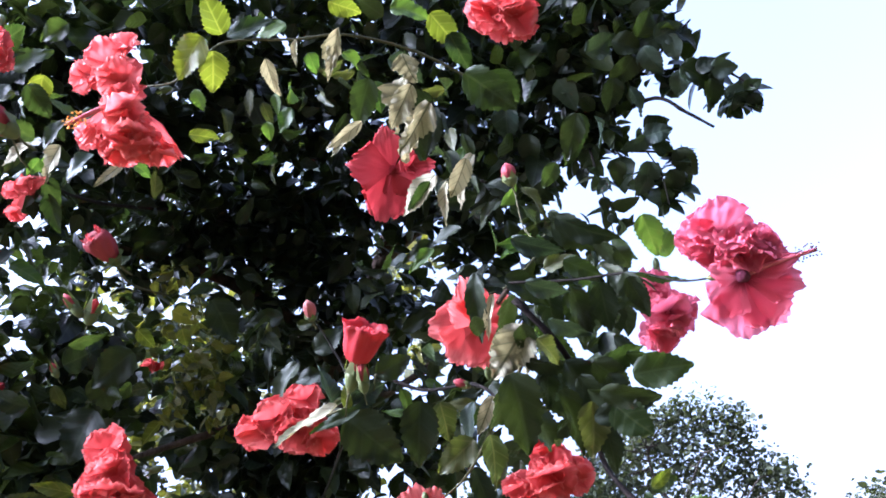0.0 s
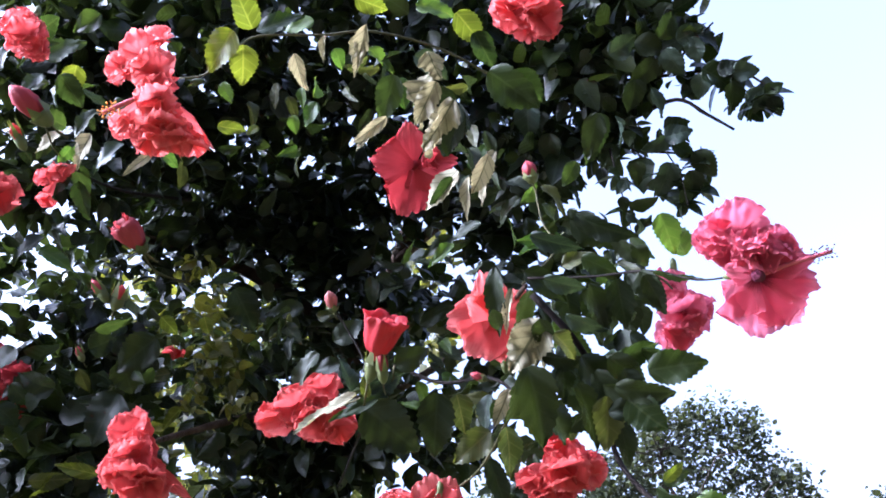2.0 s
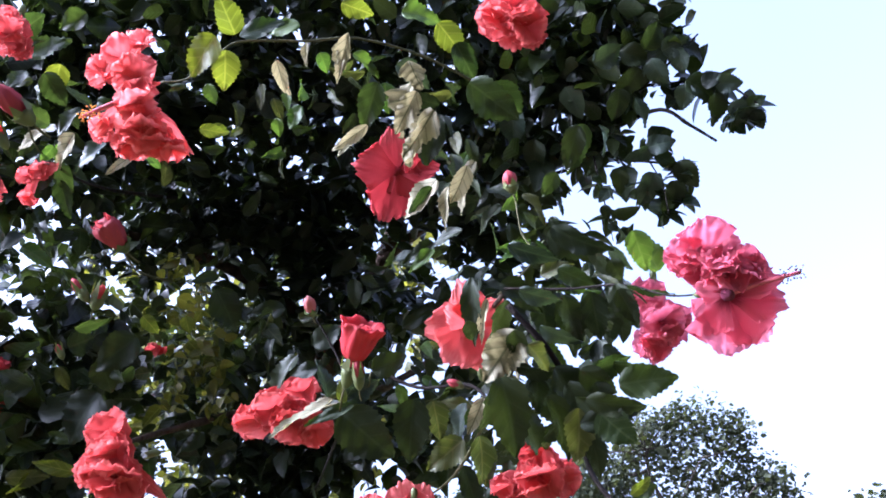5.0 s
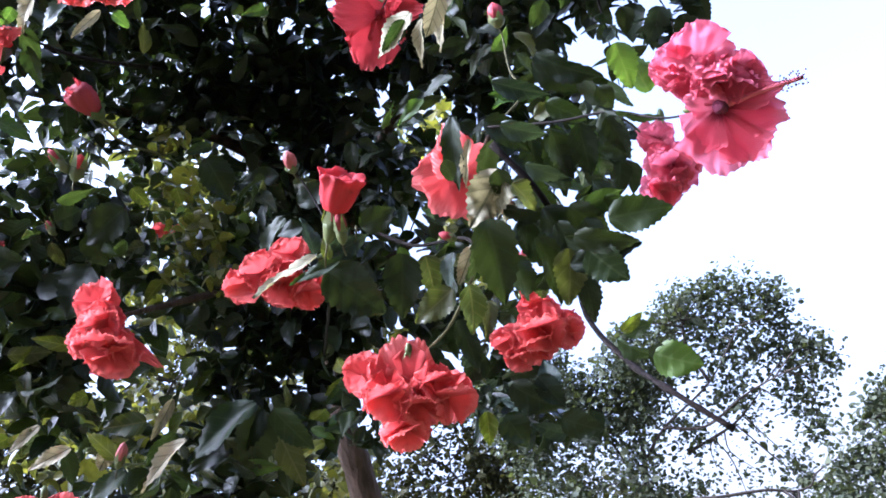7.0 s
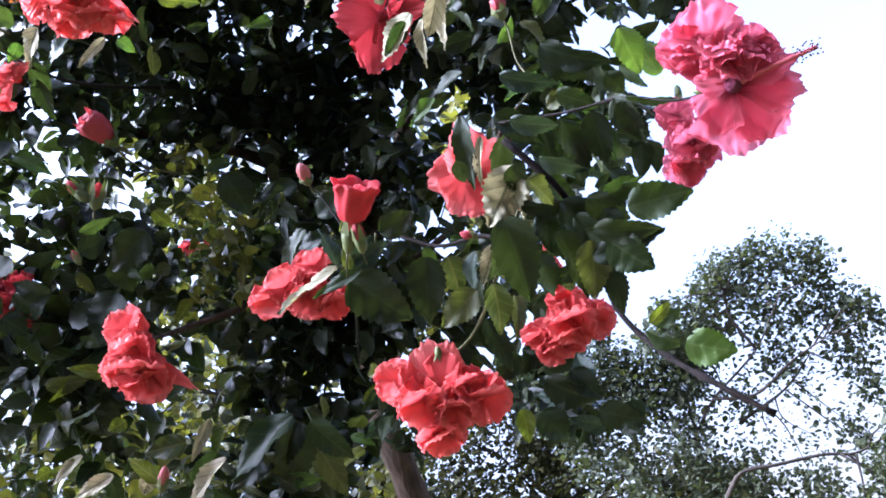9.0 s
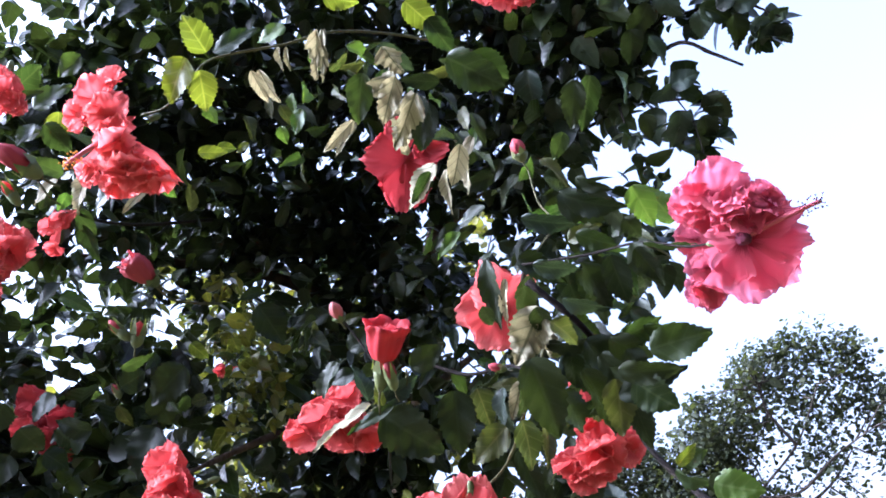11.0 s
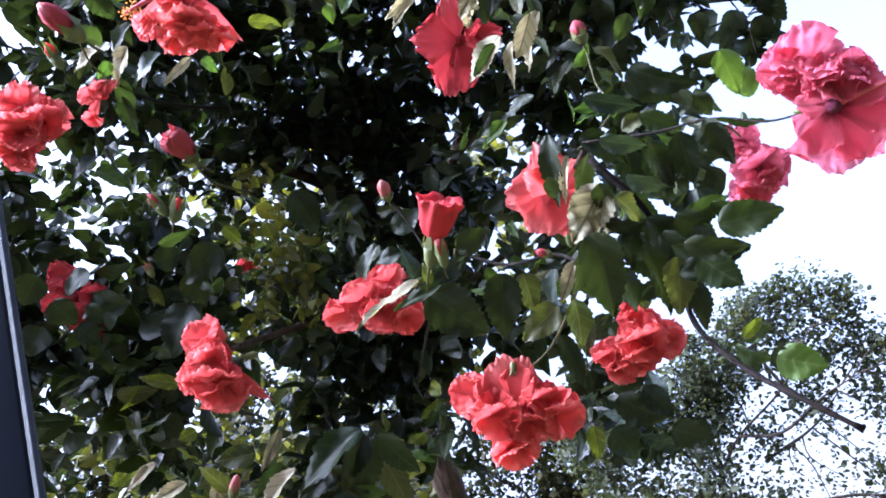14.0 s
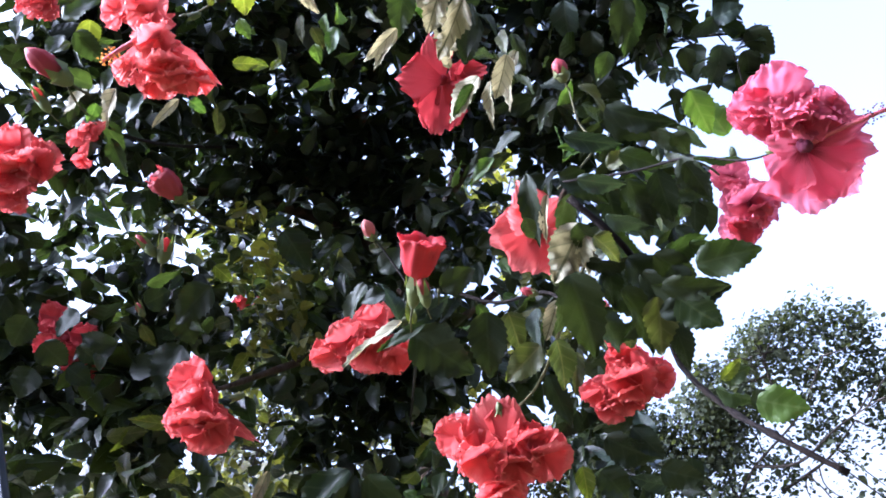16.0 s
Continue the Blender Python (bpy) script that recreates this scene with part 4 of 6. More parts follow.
leaf((0.159, 0.830, 2.235), (0.127, 0.865, 2.200), 0.059, -10, "dark", "bent")
leaf((0.124, 0.778, 2.289), (0.162, 0.800, 2.264), 0.040, 10, "grey", "bent")
leaf((0.070, 0.858, 2.271), (0.025, 0.875, 2.252), 0.021, 25, "pale", "bent")
leaf((0.143, 0.848, 2.156), (0.093, 0.873, 2.131), 0.044, 20, "pale", "flat")
leaf((0.134, 0.849, 2.149), (0.104, 0.869, 2.127), 0.027, 10, "green", "flat")
leaf((0.195, 0.858, 2.182), (0.153, 0.895, 2.144), 0.035, 40, "pale", "bent")
leaf((-0.023, 0.816, 2.376), (-0.022, 0.852, 2.344), 0.027, 30, "pale", "bent")
leaf((0.072, 0.791, 2.374), (0.043, 0.836, 2.335), 0.027, 35, "pale", "crumpled")
leaf((0.019, 0.807, 2.386), (0.008, 0.829, 2.367), 0.011, 0, "pale", "bent")
leaf((0.378, 0.971, 2.305), (0.343, 1.022, 2.258), 0.052, 10, "green", "flat")
leaf((0.302, 0.919, 2.189), (0.282, 0.941, 2.168), 0.032, 0, "green", "flat")
leaf((0.257, 0.870, 2.067), (0.314, 0.888, 2.014), 0.049, 25, "dark", "bent")
leaf((0.337, 0.800, 1.944), (0.328, 0.779, 1.983), 0.043, 10, "bright", "flat")
leaf((0.309, 0.830, 1.951), (0.353, 0.829, 1.926), 0.018, 40, "green", "flat")
leaf((0.214, 0.914, 2.088), (0.270, 0.924, 2.053), 0.035, 35, "grey", "bent")
leaf((0.256, 0.893, 1.993), (0.257, 0.928, 1.928), 0.054, 0, "dark", "flat")
leaf((0.300, 0.839, 1.961), (0.311, 0.862, 1.914), 0.040, 10, "dark", "flat")
leaf((0.192, 0.906, 2.033), (0.237, 0.920, 1.995), 0.043, 15, "dark", "bent")
leaf((0.240, 0.947, 2.029), (0.238, 0.977, 1.976), 0.049, -15, "dark", "flat")
leaf((0.263, 0.911, 2.039), (0.301, 0.919, 2.010), 0.036, 20, "green", "flat")
leaf((0.294, 0.949, 2.023), (0.306, 0.974, 1.971), 0.042, 10, "green", "flat")
leaf((0.300, 0.878, 2.037), (0.315, 0.895, 2.001), 0.032, 30, "dark", "flat")
leaf((0.275, 0.865, 1.859), (0.333, 0.850, 1.850), 0.051, 10, "green", "flat")
leaf((0.257, 0.889, 1.892), (0.300, 0.878, 1.888), 0.038, 20, "green", "bent")
leaf((0.257, 0.885, 1.876), (0.265, 0.896, 1.846), 0.036, -20, "dark", "flat")
leaf((0.240, 0.876, 1.855), (0.294, 0.873, 1.826), 0.036, 40, "dark", "bent")
leaf((0.252, 0.889, 1.844), (0.276, 0.898, 1.803), 0.055, 5, "green", "flat")
leaf((0.239, 0.926, 1.868), (0.229, 0.949, 1.815), 0.053, 0, "olive", "flat")
leaf((0.208, 0.951, 1.925), (0.201, 0.968, 1.891), 0.039, -5, "dark", "flat")
leaf((0.164, 0.916, 1.918), (0.171, 0.951, 1.836), 0.069, -25, "dark", "bent")
leaf((0.171, 0.964, 1.934), (0.134, 0.989, 1.887), 0.055, -10, "dark", "flat")
leaf((0.195, 0.909, 1.967), (0.147, 0.938, 1.925), 0.065, 5, "pale", "crumpled")
leaf((0.188, 0.919, 1.971), (0.194, 0.943, 1.924), 0.035, -30, "pale", "crumpled")
leaf((0.181, 0.928, 1.979), (0.152, 0.942, 1.960), 0.027, 30, "pale", "crumpled")
leaf((0.158, 0.894, 2.040), (0.142, 0.936, 1.973), 0.036, 10, "dark", "flat")
leaf((0.171, 0.904, 2.013), (0.148, 0.930, 1.973), 0.016, 50, "pale", "bent")
leaf((0.197, 0.934, 2.025), (0.168, 0.962, 1.983), 0.049, -30, "dark", "flat")
leaf((0.188, 0.937, 1.938), (0.235, 0.941, 1.910), 0.037, 25, "dark", "bent")
leaf((0.213, 0.943, 1.963), (0.250, 0.950, 1.934), 0.040, 15, "green", "bent")
leaf((0.200, 0.961, 1.931), (0.219, 0.973, 1.896), 0.044, 0, "grey", "bent")
leaf((0.113, 1.009, 1.894), (0.063, 1.021, 1.870), 0.050, 10, "olive", "flat")
leaf((0.132, 1.008, 1.894), (0.130, 1.028, 1.842), 0.050, -5, "olive", "flat")
leaf((0.125, 1.020, 1.944), (0.100, 1.038, 1.907), 0.033, 30, "grey", "bent")
leaf((0.148, 1.008, 1.940), (0.121, 1.027, 1.904), 0.030, 30, "pale", "bent")
leaf((-0.028, 1.056, 1.983), (0.023, 1.087, 1.919), 0.091, 10, "dark", "flat")
leaf((0.064, 1.078, 1.990), (0.041, 1.110, 1.918), 0.069, -10, "dark", "flat")
leaf((0.089, 1.108, 1.996), (0.091, 1.129, 1.948), 0.050, 10, "olive", "flat")
leaf((-0.035, 1.030, 1.989), (-0.121, 1.031, 1.964), 0.029, 45, "pale", "flat")
leaf((-0.011, 1.046, 1.984), (-0.077, 1.045, 1.973), 0.024, 40, "green", "flat")
leaf((-0.029, 1.048, 2.000), (0.012, 1.040, 2.020), 0.035, 20, "grey", "bent")
leaf((-0.022, 1.049, 1.998), (0.030, 1.047, 2.007), 0.038, -10, "grey", "bent")
leaf((-0.023, 1.043, 1.988), (-0.024, 1.030, 2.013), 0.019, 0, "lime", "flat")
leaf((-0.045, 1.072, 2.016), (-0.041, 1.049, 2.060), 0.036, 30, "grey", "bent")
leaf((-0.053, 1.071, 2.059), (-0.090, 1.067, 2.058), 0.033, 20, "dark", "bent")
leaf((-0.058, 1.099, 2.110), (-0.014, 1.091, 2.130), 0.048, 0, "dark", "flat")
leaf((-0.089, 1.145, 2.126), (-0.148, 1.162, 2.078), 0.050, 30, "dark", "bent")
leaf((0.018, 1.083, 2.046), (0.067, 1.078, 2.055), 0.049, 10, "dark", "flat")
leaf((-0.345, 0.956, 2.457), (-0.384, 0.974, 2.422), 0.039, 30, "pale", "bent")
leaf((-0.307, 0.980, 2.449), (-0.363, 0.982, 2.423), 0.043, 20, "grey", "bent")
leaf((-0.266, 0.987, 2.428), (-0.315, 0.995, 2.402), 0.021, 30, "pale", "flat")
leaf((-0.380, 0.939, 2.458), (-0.423, 0.942, 2.434), 0.034, 20, "pale", "flat")
leaf((-0.359, 0.878, 2.506), (-0.342, 0.920, 2.477), 0.051, 10, "green", "flat")
leaf((-0.147, 0.892, 2.356), (-0.112, 0.905, 2.351), 0.027, 0, "lime", "flat")
leaf((-0.389, 0.987, 2.437), (-0.421, 0.967, 2.441), 0.033, 20, "grey", "bent")
leaf((-0.395, 1.000, 2.451), (-0.377, 1.038, 2.421), 0.044, 10, "green", "flat")
leaf((-0.400, 1.001, 2.447), (-0.435, 1.018, 2.412), 0.044, -10, "dark", "flat")
leaf((-0.391, 1.020, 2.433), (-0.395, 1.060, 2.388), 0.040, 0, "green", "flat")
leaf((0.254, 0.878, 1.750), (0.276, 0.869, 1.760), 0.018, 0, "lime", "flat")
leaf((0.280, 0.900, 1.730), (0.316, 0.898, 1.704), 0.049, 0, "bright", "flat")
leaf((0.276, 0.906, 1.733), (0.301, 0.902, 1.724), 0.034, 30, "dark", "flat")
leaf((0.262, 0.916, 1.761), (0.289, 0.908, 1.764), 0.025, 0, "green", "flat")
leaf((0.255, 0.919, 1.758), (0.281, 0.923, 1.726), 0.035, 35, "green", "bent")
leaf((0.111, 1.136, 1.910), (0.120, 1.161, 1.843), 0.041, 20, "dark", "flat")
leaf((0.156, 1.195, 1.831), (0.203, 1.207, 1.776), 0.066, 15, "dark", "bent")
leaf((0.206, 1.206, 1.775), (0.250, 1.208, 1.746), 0.055, 0, "dark", "flat")
leaf((0.137, 1.216, 1.799), (0.158, 1.226, 1.756), 0.064, 0, "dark", "flat")
leaf((0.116, 1.233, 1.815), (0.112, 1.245, 1.773), 0.036, 0, "lime", "flat")
leaf((0.190, 1.182, 1.828), (0.213, 1.193, 1.784), 0.045, 20, "dark", "flat")
leaf((0.133, 1.182, 1.871), (0.094, 1.192, 1.846), 0.046, 0, "dark", "flat")
leaf((-0.300, 1.274, 1.895), (-0.375, 1.265, 1.843), 0.037, 30, "pale", "bent")
leaf((-0.312, 1.270, 1.956), (-0.350, 1.276, 1.904), 0.025, 20, "pale", "flat")
leaf((-0.488, 1.233, 1.951), (-0.531, 1.223, 1.920), 0.024, 10, "pale", "flat")
leaf((-0.450, 1.243, 1.912), (-0.503, 1.224, 1.892), 0.030, 30, "pale", "bent")
leaf((-0.322, 1.297, 1.797), (-0.365, 1.286, 1.780), 0.035, 20, "pale", "bent")
leaf((-0.371, 1.274, 1.816), (-0.426, 1.253, 1.812), 0.031, 35, "pale", "bent")
leaf((-0.416, 1.282, 1.909), (-0.429, 1.285, 1.884), 0.036, 10, "pale", "crumpled")
leaf((-0.200, 1.290, 1.927), (-0.310, 1.278, 1.876), 0.072, 40, "green", "bent")
leaf((-0.199, 1.313, 1.925), (-0.277, 1.312, 1.869), 0.084, 10, "dark", "bent")
leaf((-0.206, 1.311, 1.927), (-0.231, 1.335, 1.835), 0.094, 0, "dark", "flat")
leaf((-0.179, 1.300, 1.915), (-0.141, 1.329, 1.849), 0.058, -20, "green", "flat")
leaf((-0.240, 1.322, 1.904), (-0.320, 1.311, 1.865), 0.063, 30, "dark", "bent")
leaf((-0.188, 1.348, 1.895), (-0.168, 1.376, 1.815), 0.059, 0, "olive", "flat")
leaf((-0.361, 1.292, 1.942), (-0.417, 1.272, 1.937), 0.051, 0, "olive", "flat")
leaf((-0.344, 1.356, 1.936), (-0.393, 1.353, 1.896), 0.055, 0, "green", "flat")
leaf((-0.447, 1.289, 2.004), (-0.472, 1.283, 1.992), 0.033, 0, "lime", "flat")
leaf((-0.414, 1.310, 1.928), (-0.429, 1.310, 1.911), 0.028, 0, "lime", "flat")
leaf((-0.539, 1.243, 1.950), (-0.560, 1.236, 1.938), 0.031, 0, "lime", "flat")
leaf((-0.399, 1.300, 1.878), (-0.456, 1.287, 1.843), 0.049, 20, "green", "flat")
leaf((-0.287, 1.287, 2.324), (-0.286, 1.304, 2.300), 0.033, 0, "lime", "flat")
leaf((-0.357, 1.315, 2.248), (-0.384, 1.308, 2.243), 0.033, 0, "olive", "flat")
leaf((-0.125, 1.325, 2.325), (-0.190, 1.313, 2.324), 0.048, 0, "dark", "flat")
leaf((-0.230, 1.277, 2.360), (-0.209, 1.326, 2.298), 0.083, 0, "dark", "flat")
leaf((-0.409, 1.230, 2.181), (-0.462, 1.244, 2.117), 0.095, 0, "dark", "flat")
leaf((-0.342, 1.210, 2.253), (-0.410, 1.210, 2.214), 0.079, 10, "dark", "flat")
leaf((-0.402, 1.225, 2.235), (-0.397, 1.254, 2.189), 0.068, 0, "dark", "flat")
leaf((-0.403, 1.123, 2.234), (-0.351, 1.138, 2.243), 0.032, 20, "green", "flat")
leaf((-0.350, 1.260, 2.324), (-0.331, 1.283, 2.299), 0.036, 0, "lime", "flat")
leaf((-0.482, 1.173, 2.182), (-0.526, 1.145, 2.190), 0.055, -30, "dark", "bent")
leaf((-0.436, 1.181, 2.241), (-0.397, 1.189, 2.254), 0.056, 0, "dark", "flat")
leaf((-0.418, 0.943, 2.631), (-0.355, 0.939, 2.658), 0.059, 0, "green", "flat")
leaf((-0.429, 0.911, 2.650), (-0.378, 0.910, 2.671), 0.059, 10, "green", "flat")
leaf((-0.322, 0.922, 2.681), (-0.368, 0.927, 2.662), 0.048, 10, "green", "bent")
leaf((-0.622, 1.202, 2.249), (-0.607, 1.236, 2.213), 0.071, 0, "dark", "flat")
leaf((-0.563, 1.209, 2.289), (-0.605, 1.205, 2.260), 0.059, 20, "dark", "flat")
leaf((-0.603, 1.238, 2.213), (-0.579, 1.269, 2.187), 0.059, -20, "dark", "flat")
leaf((-0.588, 1.248, 2.253), (-0.569, 1.280, 2.220), 0.055, 10, "green", "flat")
leaf((-0.644, 1.211, 2.215), (-0.675, 1.215, 2.177), 0.071, 10, "dark", "flat")
leaf((-0.627, 1.173, 2.284), (-0.660, 1.179, 2.246), 0.071, 0, "dark", "flat")
leaf((-0.337, 0.880, 2.521), (-0.358, 0.907, 2.489), 0.046, -17, "lime", "flat")
leaf((-0.156, 0.998, 2.461), (-0.131, 1.008, 2.454), 0.027, -5, "lime", "flat")
leaf((-0.147, 0.953, 2.507), (-0.145, 0.977, 2.484), 0.032, 25, "bright", "flat")
leaf((0.005, 0.914, 2.557), (-0.043, 0.917, 2.552), 0.044, 27, "bright", "flat")
leaf((-0.018, 1.001, 2.474), (-0.046, 1.020, 2.452), 0.036, 21, "bright", "flat")
leaf((-0.058, 1.008, 2.465), (-0.060, 1.027, 2.443), 0.027, 12, "bright", "bent")
leaf((0.074, 0.899, 2.569), (0.117, 0.918, 2.550), 0.047, 20, "lime", "bent")
leaf((0.161, 0.917, 2.546), (0.220, 0.922, 2.532), 0.055, -22, "bright", "bent")
leaf((0.115, 0.992, 2.481), (0.111, 1.026, 2.446), 0.044, 5, "bright", "flat")
leaf((-0.112, 1.009, 2.457), (-0.133, 1.012, 2.450), 0.020, 13, "lime", "flat")
leaf((0.026, 0.949, 2.526), (0.035, 0.972, 2.504), 0.032, 0, "bright", "bent")
leaf((-0.256, 1.001, 2.433), (-0.237, 1.018, 2.420), 0.028, -20, "bright", "bent")
leaf((-0.373, 0.953, 2.438), (-0.393, 0.963, 2.419), 0.028, -30, "bright", "bent")

leaf((0.136, 0.742, 2.252), (0.143, 0.770, 2.228), 0.040, 10, "pale", "crumpled")
leaf((0.137, 0.755, 2.214), (0.102, 0.791, 2.186), 0.037, 20, "pale", "crumpled")
leaf((0.151, 0.761, 2.187), (0.108, 0.810, 2.158), 0.039, -15, "pale", "crumpled")
leaf((0.158, 0.772, 2.188), (0.128, 0.812, 2.151), 0.044, 10, "dark", "bent")
leaf((0.177, 0.807, 2.135), (0.152, 0.850, 2.111), 0.033, 25, "pale", "bent")
leaf((0.153, 0.843, 2.139), (0.134, 0.872, 2.100), 0.020, 25, "pale", "bent")
leaf((0.074, 0.720, 2.291), (0.047, 0.766, 2.264), 0.024, 20, "pale", "crumpled")
leaf((-0.016, 0.747, 2.299), (-0.015, 0.787, 2.278), 0.022, 20, "pale", "bent")
leaf((0.024, 0.737, 2.308), (0.009, 0.768, 2.301), 0.014, 10, "pale", "bent")
leaf((0.074, 0.797, 2.216), (0.027, 0.813, 2.199), 0.022, 10, "pale", "bent")
leaf((0.219, 0.747, 2.197), (0.248, 0.786, 2.173), 0.059, 15, "green", "flat")
leaf((0.329, 0.847, 2.198), (0.305, 0.886, 2.162), 0.042, 0, "dark", "flat")
leaf((0.300, 0.719, 1.946), (0.306, 0.743, 1.912), 0.038, 0, "bright", "flat")
leaf((0.255, 0.836, 2.048), (0.302, 0.843, 1.996), 0.043, 20, "dark", "bent")
leaf((0.305, 0.844, 1.995), (0.317, 0.857, 1.974), 0.030, 20, "dark", "bent")
leaf((0.202, 0.857, 1.989), (0.246, 0.869, 1.966), 0.031, 30, "grey", "bent")
leaf((0.279, 0.863, 1.971), (0.280, 0.904, 1.929), 0.042, 0, "dark", "flat")
leaf((0.252, 0.881, 1.983), (0.263, 0.922, 1.941), 0.046, 10, "dark", "flat")
leaf((0.301, 0.836, 1.953), (0.315, 0.860, 1.918), 0.032, 0, "dark", "flat")
leaf((0.246, 0.884, 1.893), (0.279, 0.903, 1.860), 0.041, 10, "dark", "bent")
leaf((0.227, 0.927, 1.921), (0.257, 0.958, 1.872), 0.059, 0, "dark", "bent")
leaf((0.238, 0.918, 1.879), (0.300, 0.917, 1.837), 0.045, 20, "dark", "bent")
leaf((0.198, 0.884, 1.934), (0.221, 0.899, 1.908), 0.036, -10, "olive", "bent")
leaf((0.208, 0.977, 1.939), (0.236, 1.018, 1.877), 0.055, 10, "dark", "flat")
leaf((0.138, 0.848, 1.959), (0.140, 0.879, 1.948), 0.023, 0, "dark", "flat")
leaf((0.236, 0.928, 1.850), (0.302, 0.909, 1.843), 0.038, 15, "dark", "bent")
leaf((0.235, 0.925, 1.899), (0.276, 0.961, 1.831), 0.052, 0, "dark", "flat")
leaf((0.212, 0.929, 1.891), (0.232, 0.964, 1.825), 0.041, -10, "dark", "bent")
leaf((0.248, 0.950, 1.850), (0.252, 0.977, 1.799), 0.036, 10, "dark", "bent")
leaf((0.282, 0.884, 1.892), (0.333, 0.880, 1.855), 0.039, 15, "green", "bent")
leaf((0.183, 0.962, 1.892), (0.195, 0.985, 1.848), 0.058, -10, "dark", "flat")
leaf((0.189, 0.892, 1.960), (0.193, 0.927, 1.937), 0.035, 10, "dark", "bent")
leaf((0.219, 0.893, 1.959), (0.259, 0.909, 1.929), 0.029, 30, "grey", "bent")
leaf((0.279, 0.892, 1.919), (0.300, 0.908, 1.888), 0.030, 0, "dark", "flat")
leaf((0.101, 1.170, 1.860), (0.131, 1.157, 1.886), 0.036, 0, "grey", "bent")
leaf((0.206, 1.197, 1.811), (0.200, 1.179, 1.844), 0.043, 0, "grey", "bent")

# leaves along the sky-side branches
leaf((0.662, 1.104, 2.401), (0.697, 1.108, 2.372), 0.049, 30, "grey", "flat")
leaf((0.695, 1.102, 2.380), (0.705, 1.120, 2.351), 0.038, 5, "dark", "bent")
leaf((0.689, 1.100, 2.387), (0.713, 1.081, 2.391), 0.034, 5, "green", "bent")
leaf((0.648, 1.084, 2.433), (0.687, 1.072, 2.420), 0.048, -15, "grey", "bent")
leaf((0.646, 1.094, 2.424), (0.645, 1.130, 2.383), 0.057, -5, "dark", "bent")
leaf((0.606, 1.086, 2.456), (0.649, 1.094, 2.422), 0.059, 15, "green", "bent")
leaf((0.608, 1.090, 2.452), (0.594, 1.122, 2.424), 0.048, 5, "grey", "bent")
leaf((0.663, 1.111, 2.393), (0.668, 1.130, 2.366), 0.034, -15, "green", "bent")
leaf((0.628, 1.086, 2.444), (0.663, 1.071, 2.438), 0.044, -30, "dark", "flat")
leaf((0.577, 1.057, 2.503), (0.619, 1.035, 2.501), 0.053, 0, "grey", "flat")
leaf((0.608, 1.046, 2.496), (0.641, 1.053, 2.470), 0.046, -5, "dark", "bent")
leaf((0.599, 1.050, 2.498), (0.606, 1.079, 2.464), 0.048, 20, "grey", "flat")
leaf((0.552, 1.057, 2.515), (0.583, 1.021, 2.534), 0.057, 25, "green", "bent")
leaf((0.513, 1.065, 2.526), (0.562, 1.069, 2.498), 0.059, 5, "dark", "bent")
leaf((0.558, 1.068, 2.501), (0.575, 1.100, 2.459), 0.057, 25, "grey", "bent")
leaf((0.540, 1.081, 2.497), (0.504, 1.121, 2.473), 0.063, 15, "dark", "bent")
leaf((0.471, 1.081, 2.529), (0.521, 1.058, 2.529), 0.059, 5, "grey", "bent")
leaf((0.471, 1.160, 2.597), (0.508, 1.186, 2.554), 0.063, 15, "dark", "bent")
leaf((0.420, 1.146, 2.628), (0.480, 1.145, 2.608), 0.065, -35, "grey", "bent")
leaf((0.419, 1.178, 2.598), (0.438, 1.214, 2.553), 0.061, -35, "dark", "bent")
leaf((0.361, 1.167, 2.626), (0.419, 1.153, 2.622), 0.061, 25, "green", "bent")
leaf((0.532, 1.172, 2.400), (0.578, 1.155, 2.395), 0.053, -20, "grey", "flat")
leaf((0.575, 1.180, 2.365), (0.598, 1.202, 2.320), 0.057, 5, "dark", "bent")
leaf((0.534, 1.197, 2.367), (0.512, 1.236, 2.325), 0.063, 25, "grey", "bent")
leaf((0.564, 1.201, 2.344), (0.561, 1.233, 2.300), 0.055, -15, "dark", "bent")
leaf((0.544, 1.176, 2.389), (0.572, 1.186, 2.359), 0.044, 0, "green", "flat")
leaf((0.536, 1.171, 2.399), (0.498, 1.194, 2.390), 0.048, -15, "grey", "bent")
leaf((0.483, 1.202, 2.387), (0.481, 1.228, 2.354), 0.042, -5, "dark", "bent")
leaf((0.464, 1.154, 2.455), (0.479, 1.182, 2.415), 0.051, -35, "grey", "bent")
leaf((0.479, 1.260, 2.483), (0.453, 1.292, 2.455), 0.051, 10, "green", "flat")
leaf((0.504, 1.109, 2.486), (0.494, 1.147, 2.448), 0.057, -5, "dark", "bent")
leaf((0.527, 1.117, 2.466), (0.543, 1.146, 2.425), 0.053, -10, "grey", "flat")
leaf((0.448, 1.242, 2.351), (0.451, 1.257, 2.327), 0.029, -15, "dark", "bent")
leaf((0.450, 1.260, 2.324), (0.465, 1.265, 2.308), 0.023, 25, "grey", "bent")
leaf((0.475, 1.265, 2.304), (0.492, 1.258, 2.306), 0.019, 31, "dark", "bent")
leaf((0.461, 1.224, 2.369), (0.442, 1.240, 2.355), 0.029, 0, "grey", "flat")
leaf((0.438, 1.214, 2.393), (0.458, 1.222, 2.374), 0.029, -5, "green", "bent")
leaf((0.466, 1.268, 2.305), (0.459, 1.279, 2.291), 0.019, 15, "dark", "bent")
leaf((0.552, 1.221, 2.324), (0.541, 1.241, 2.302), 0.032, 10, "green", "flat")
leaf((0.531, 1.238, 2.312), (0.537, 1.248, 2.293), 0.023, 0, "grey", "flat")
leaf((0.364, 1.302, 2.474), (0.380, 1.333, 2.428), 0.057, 15, "dark", "bent")
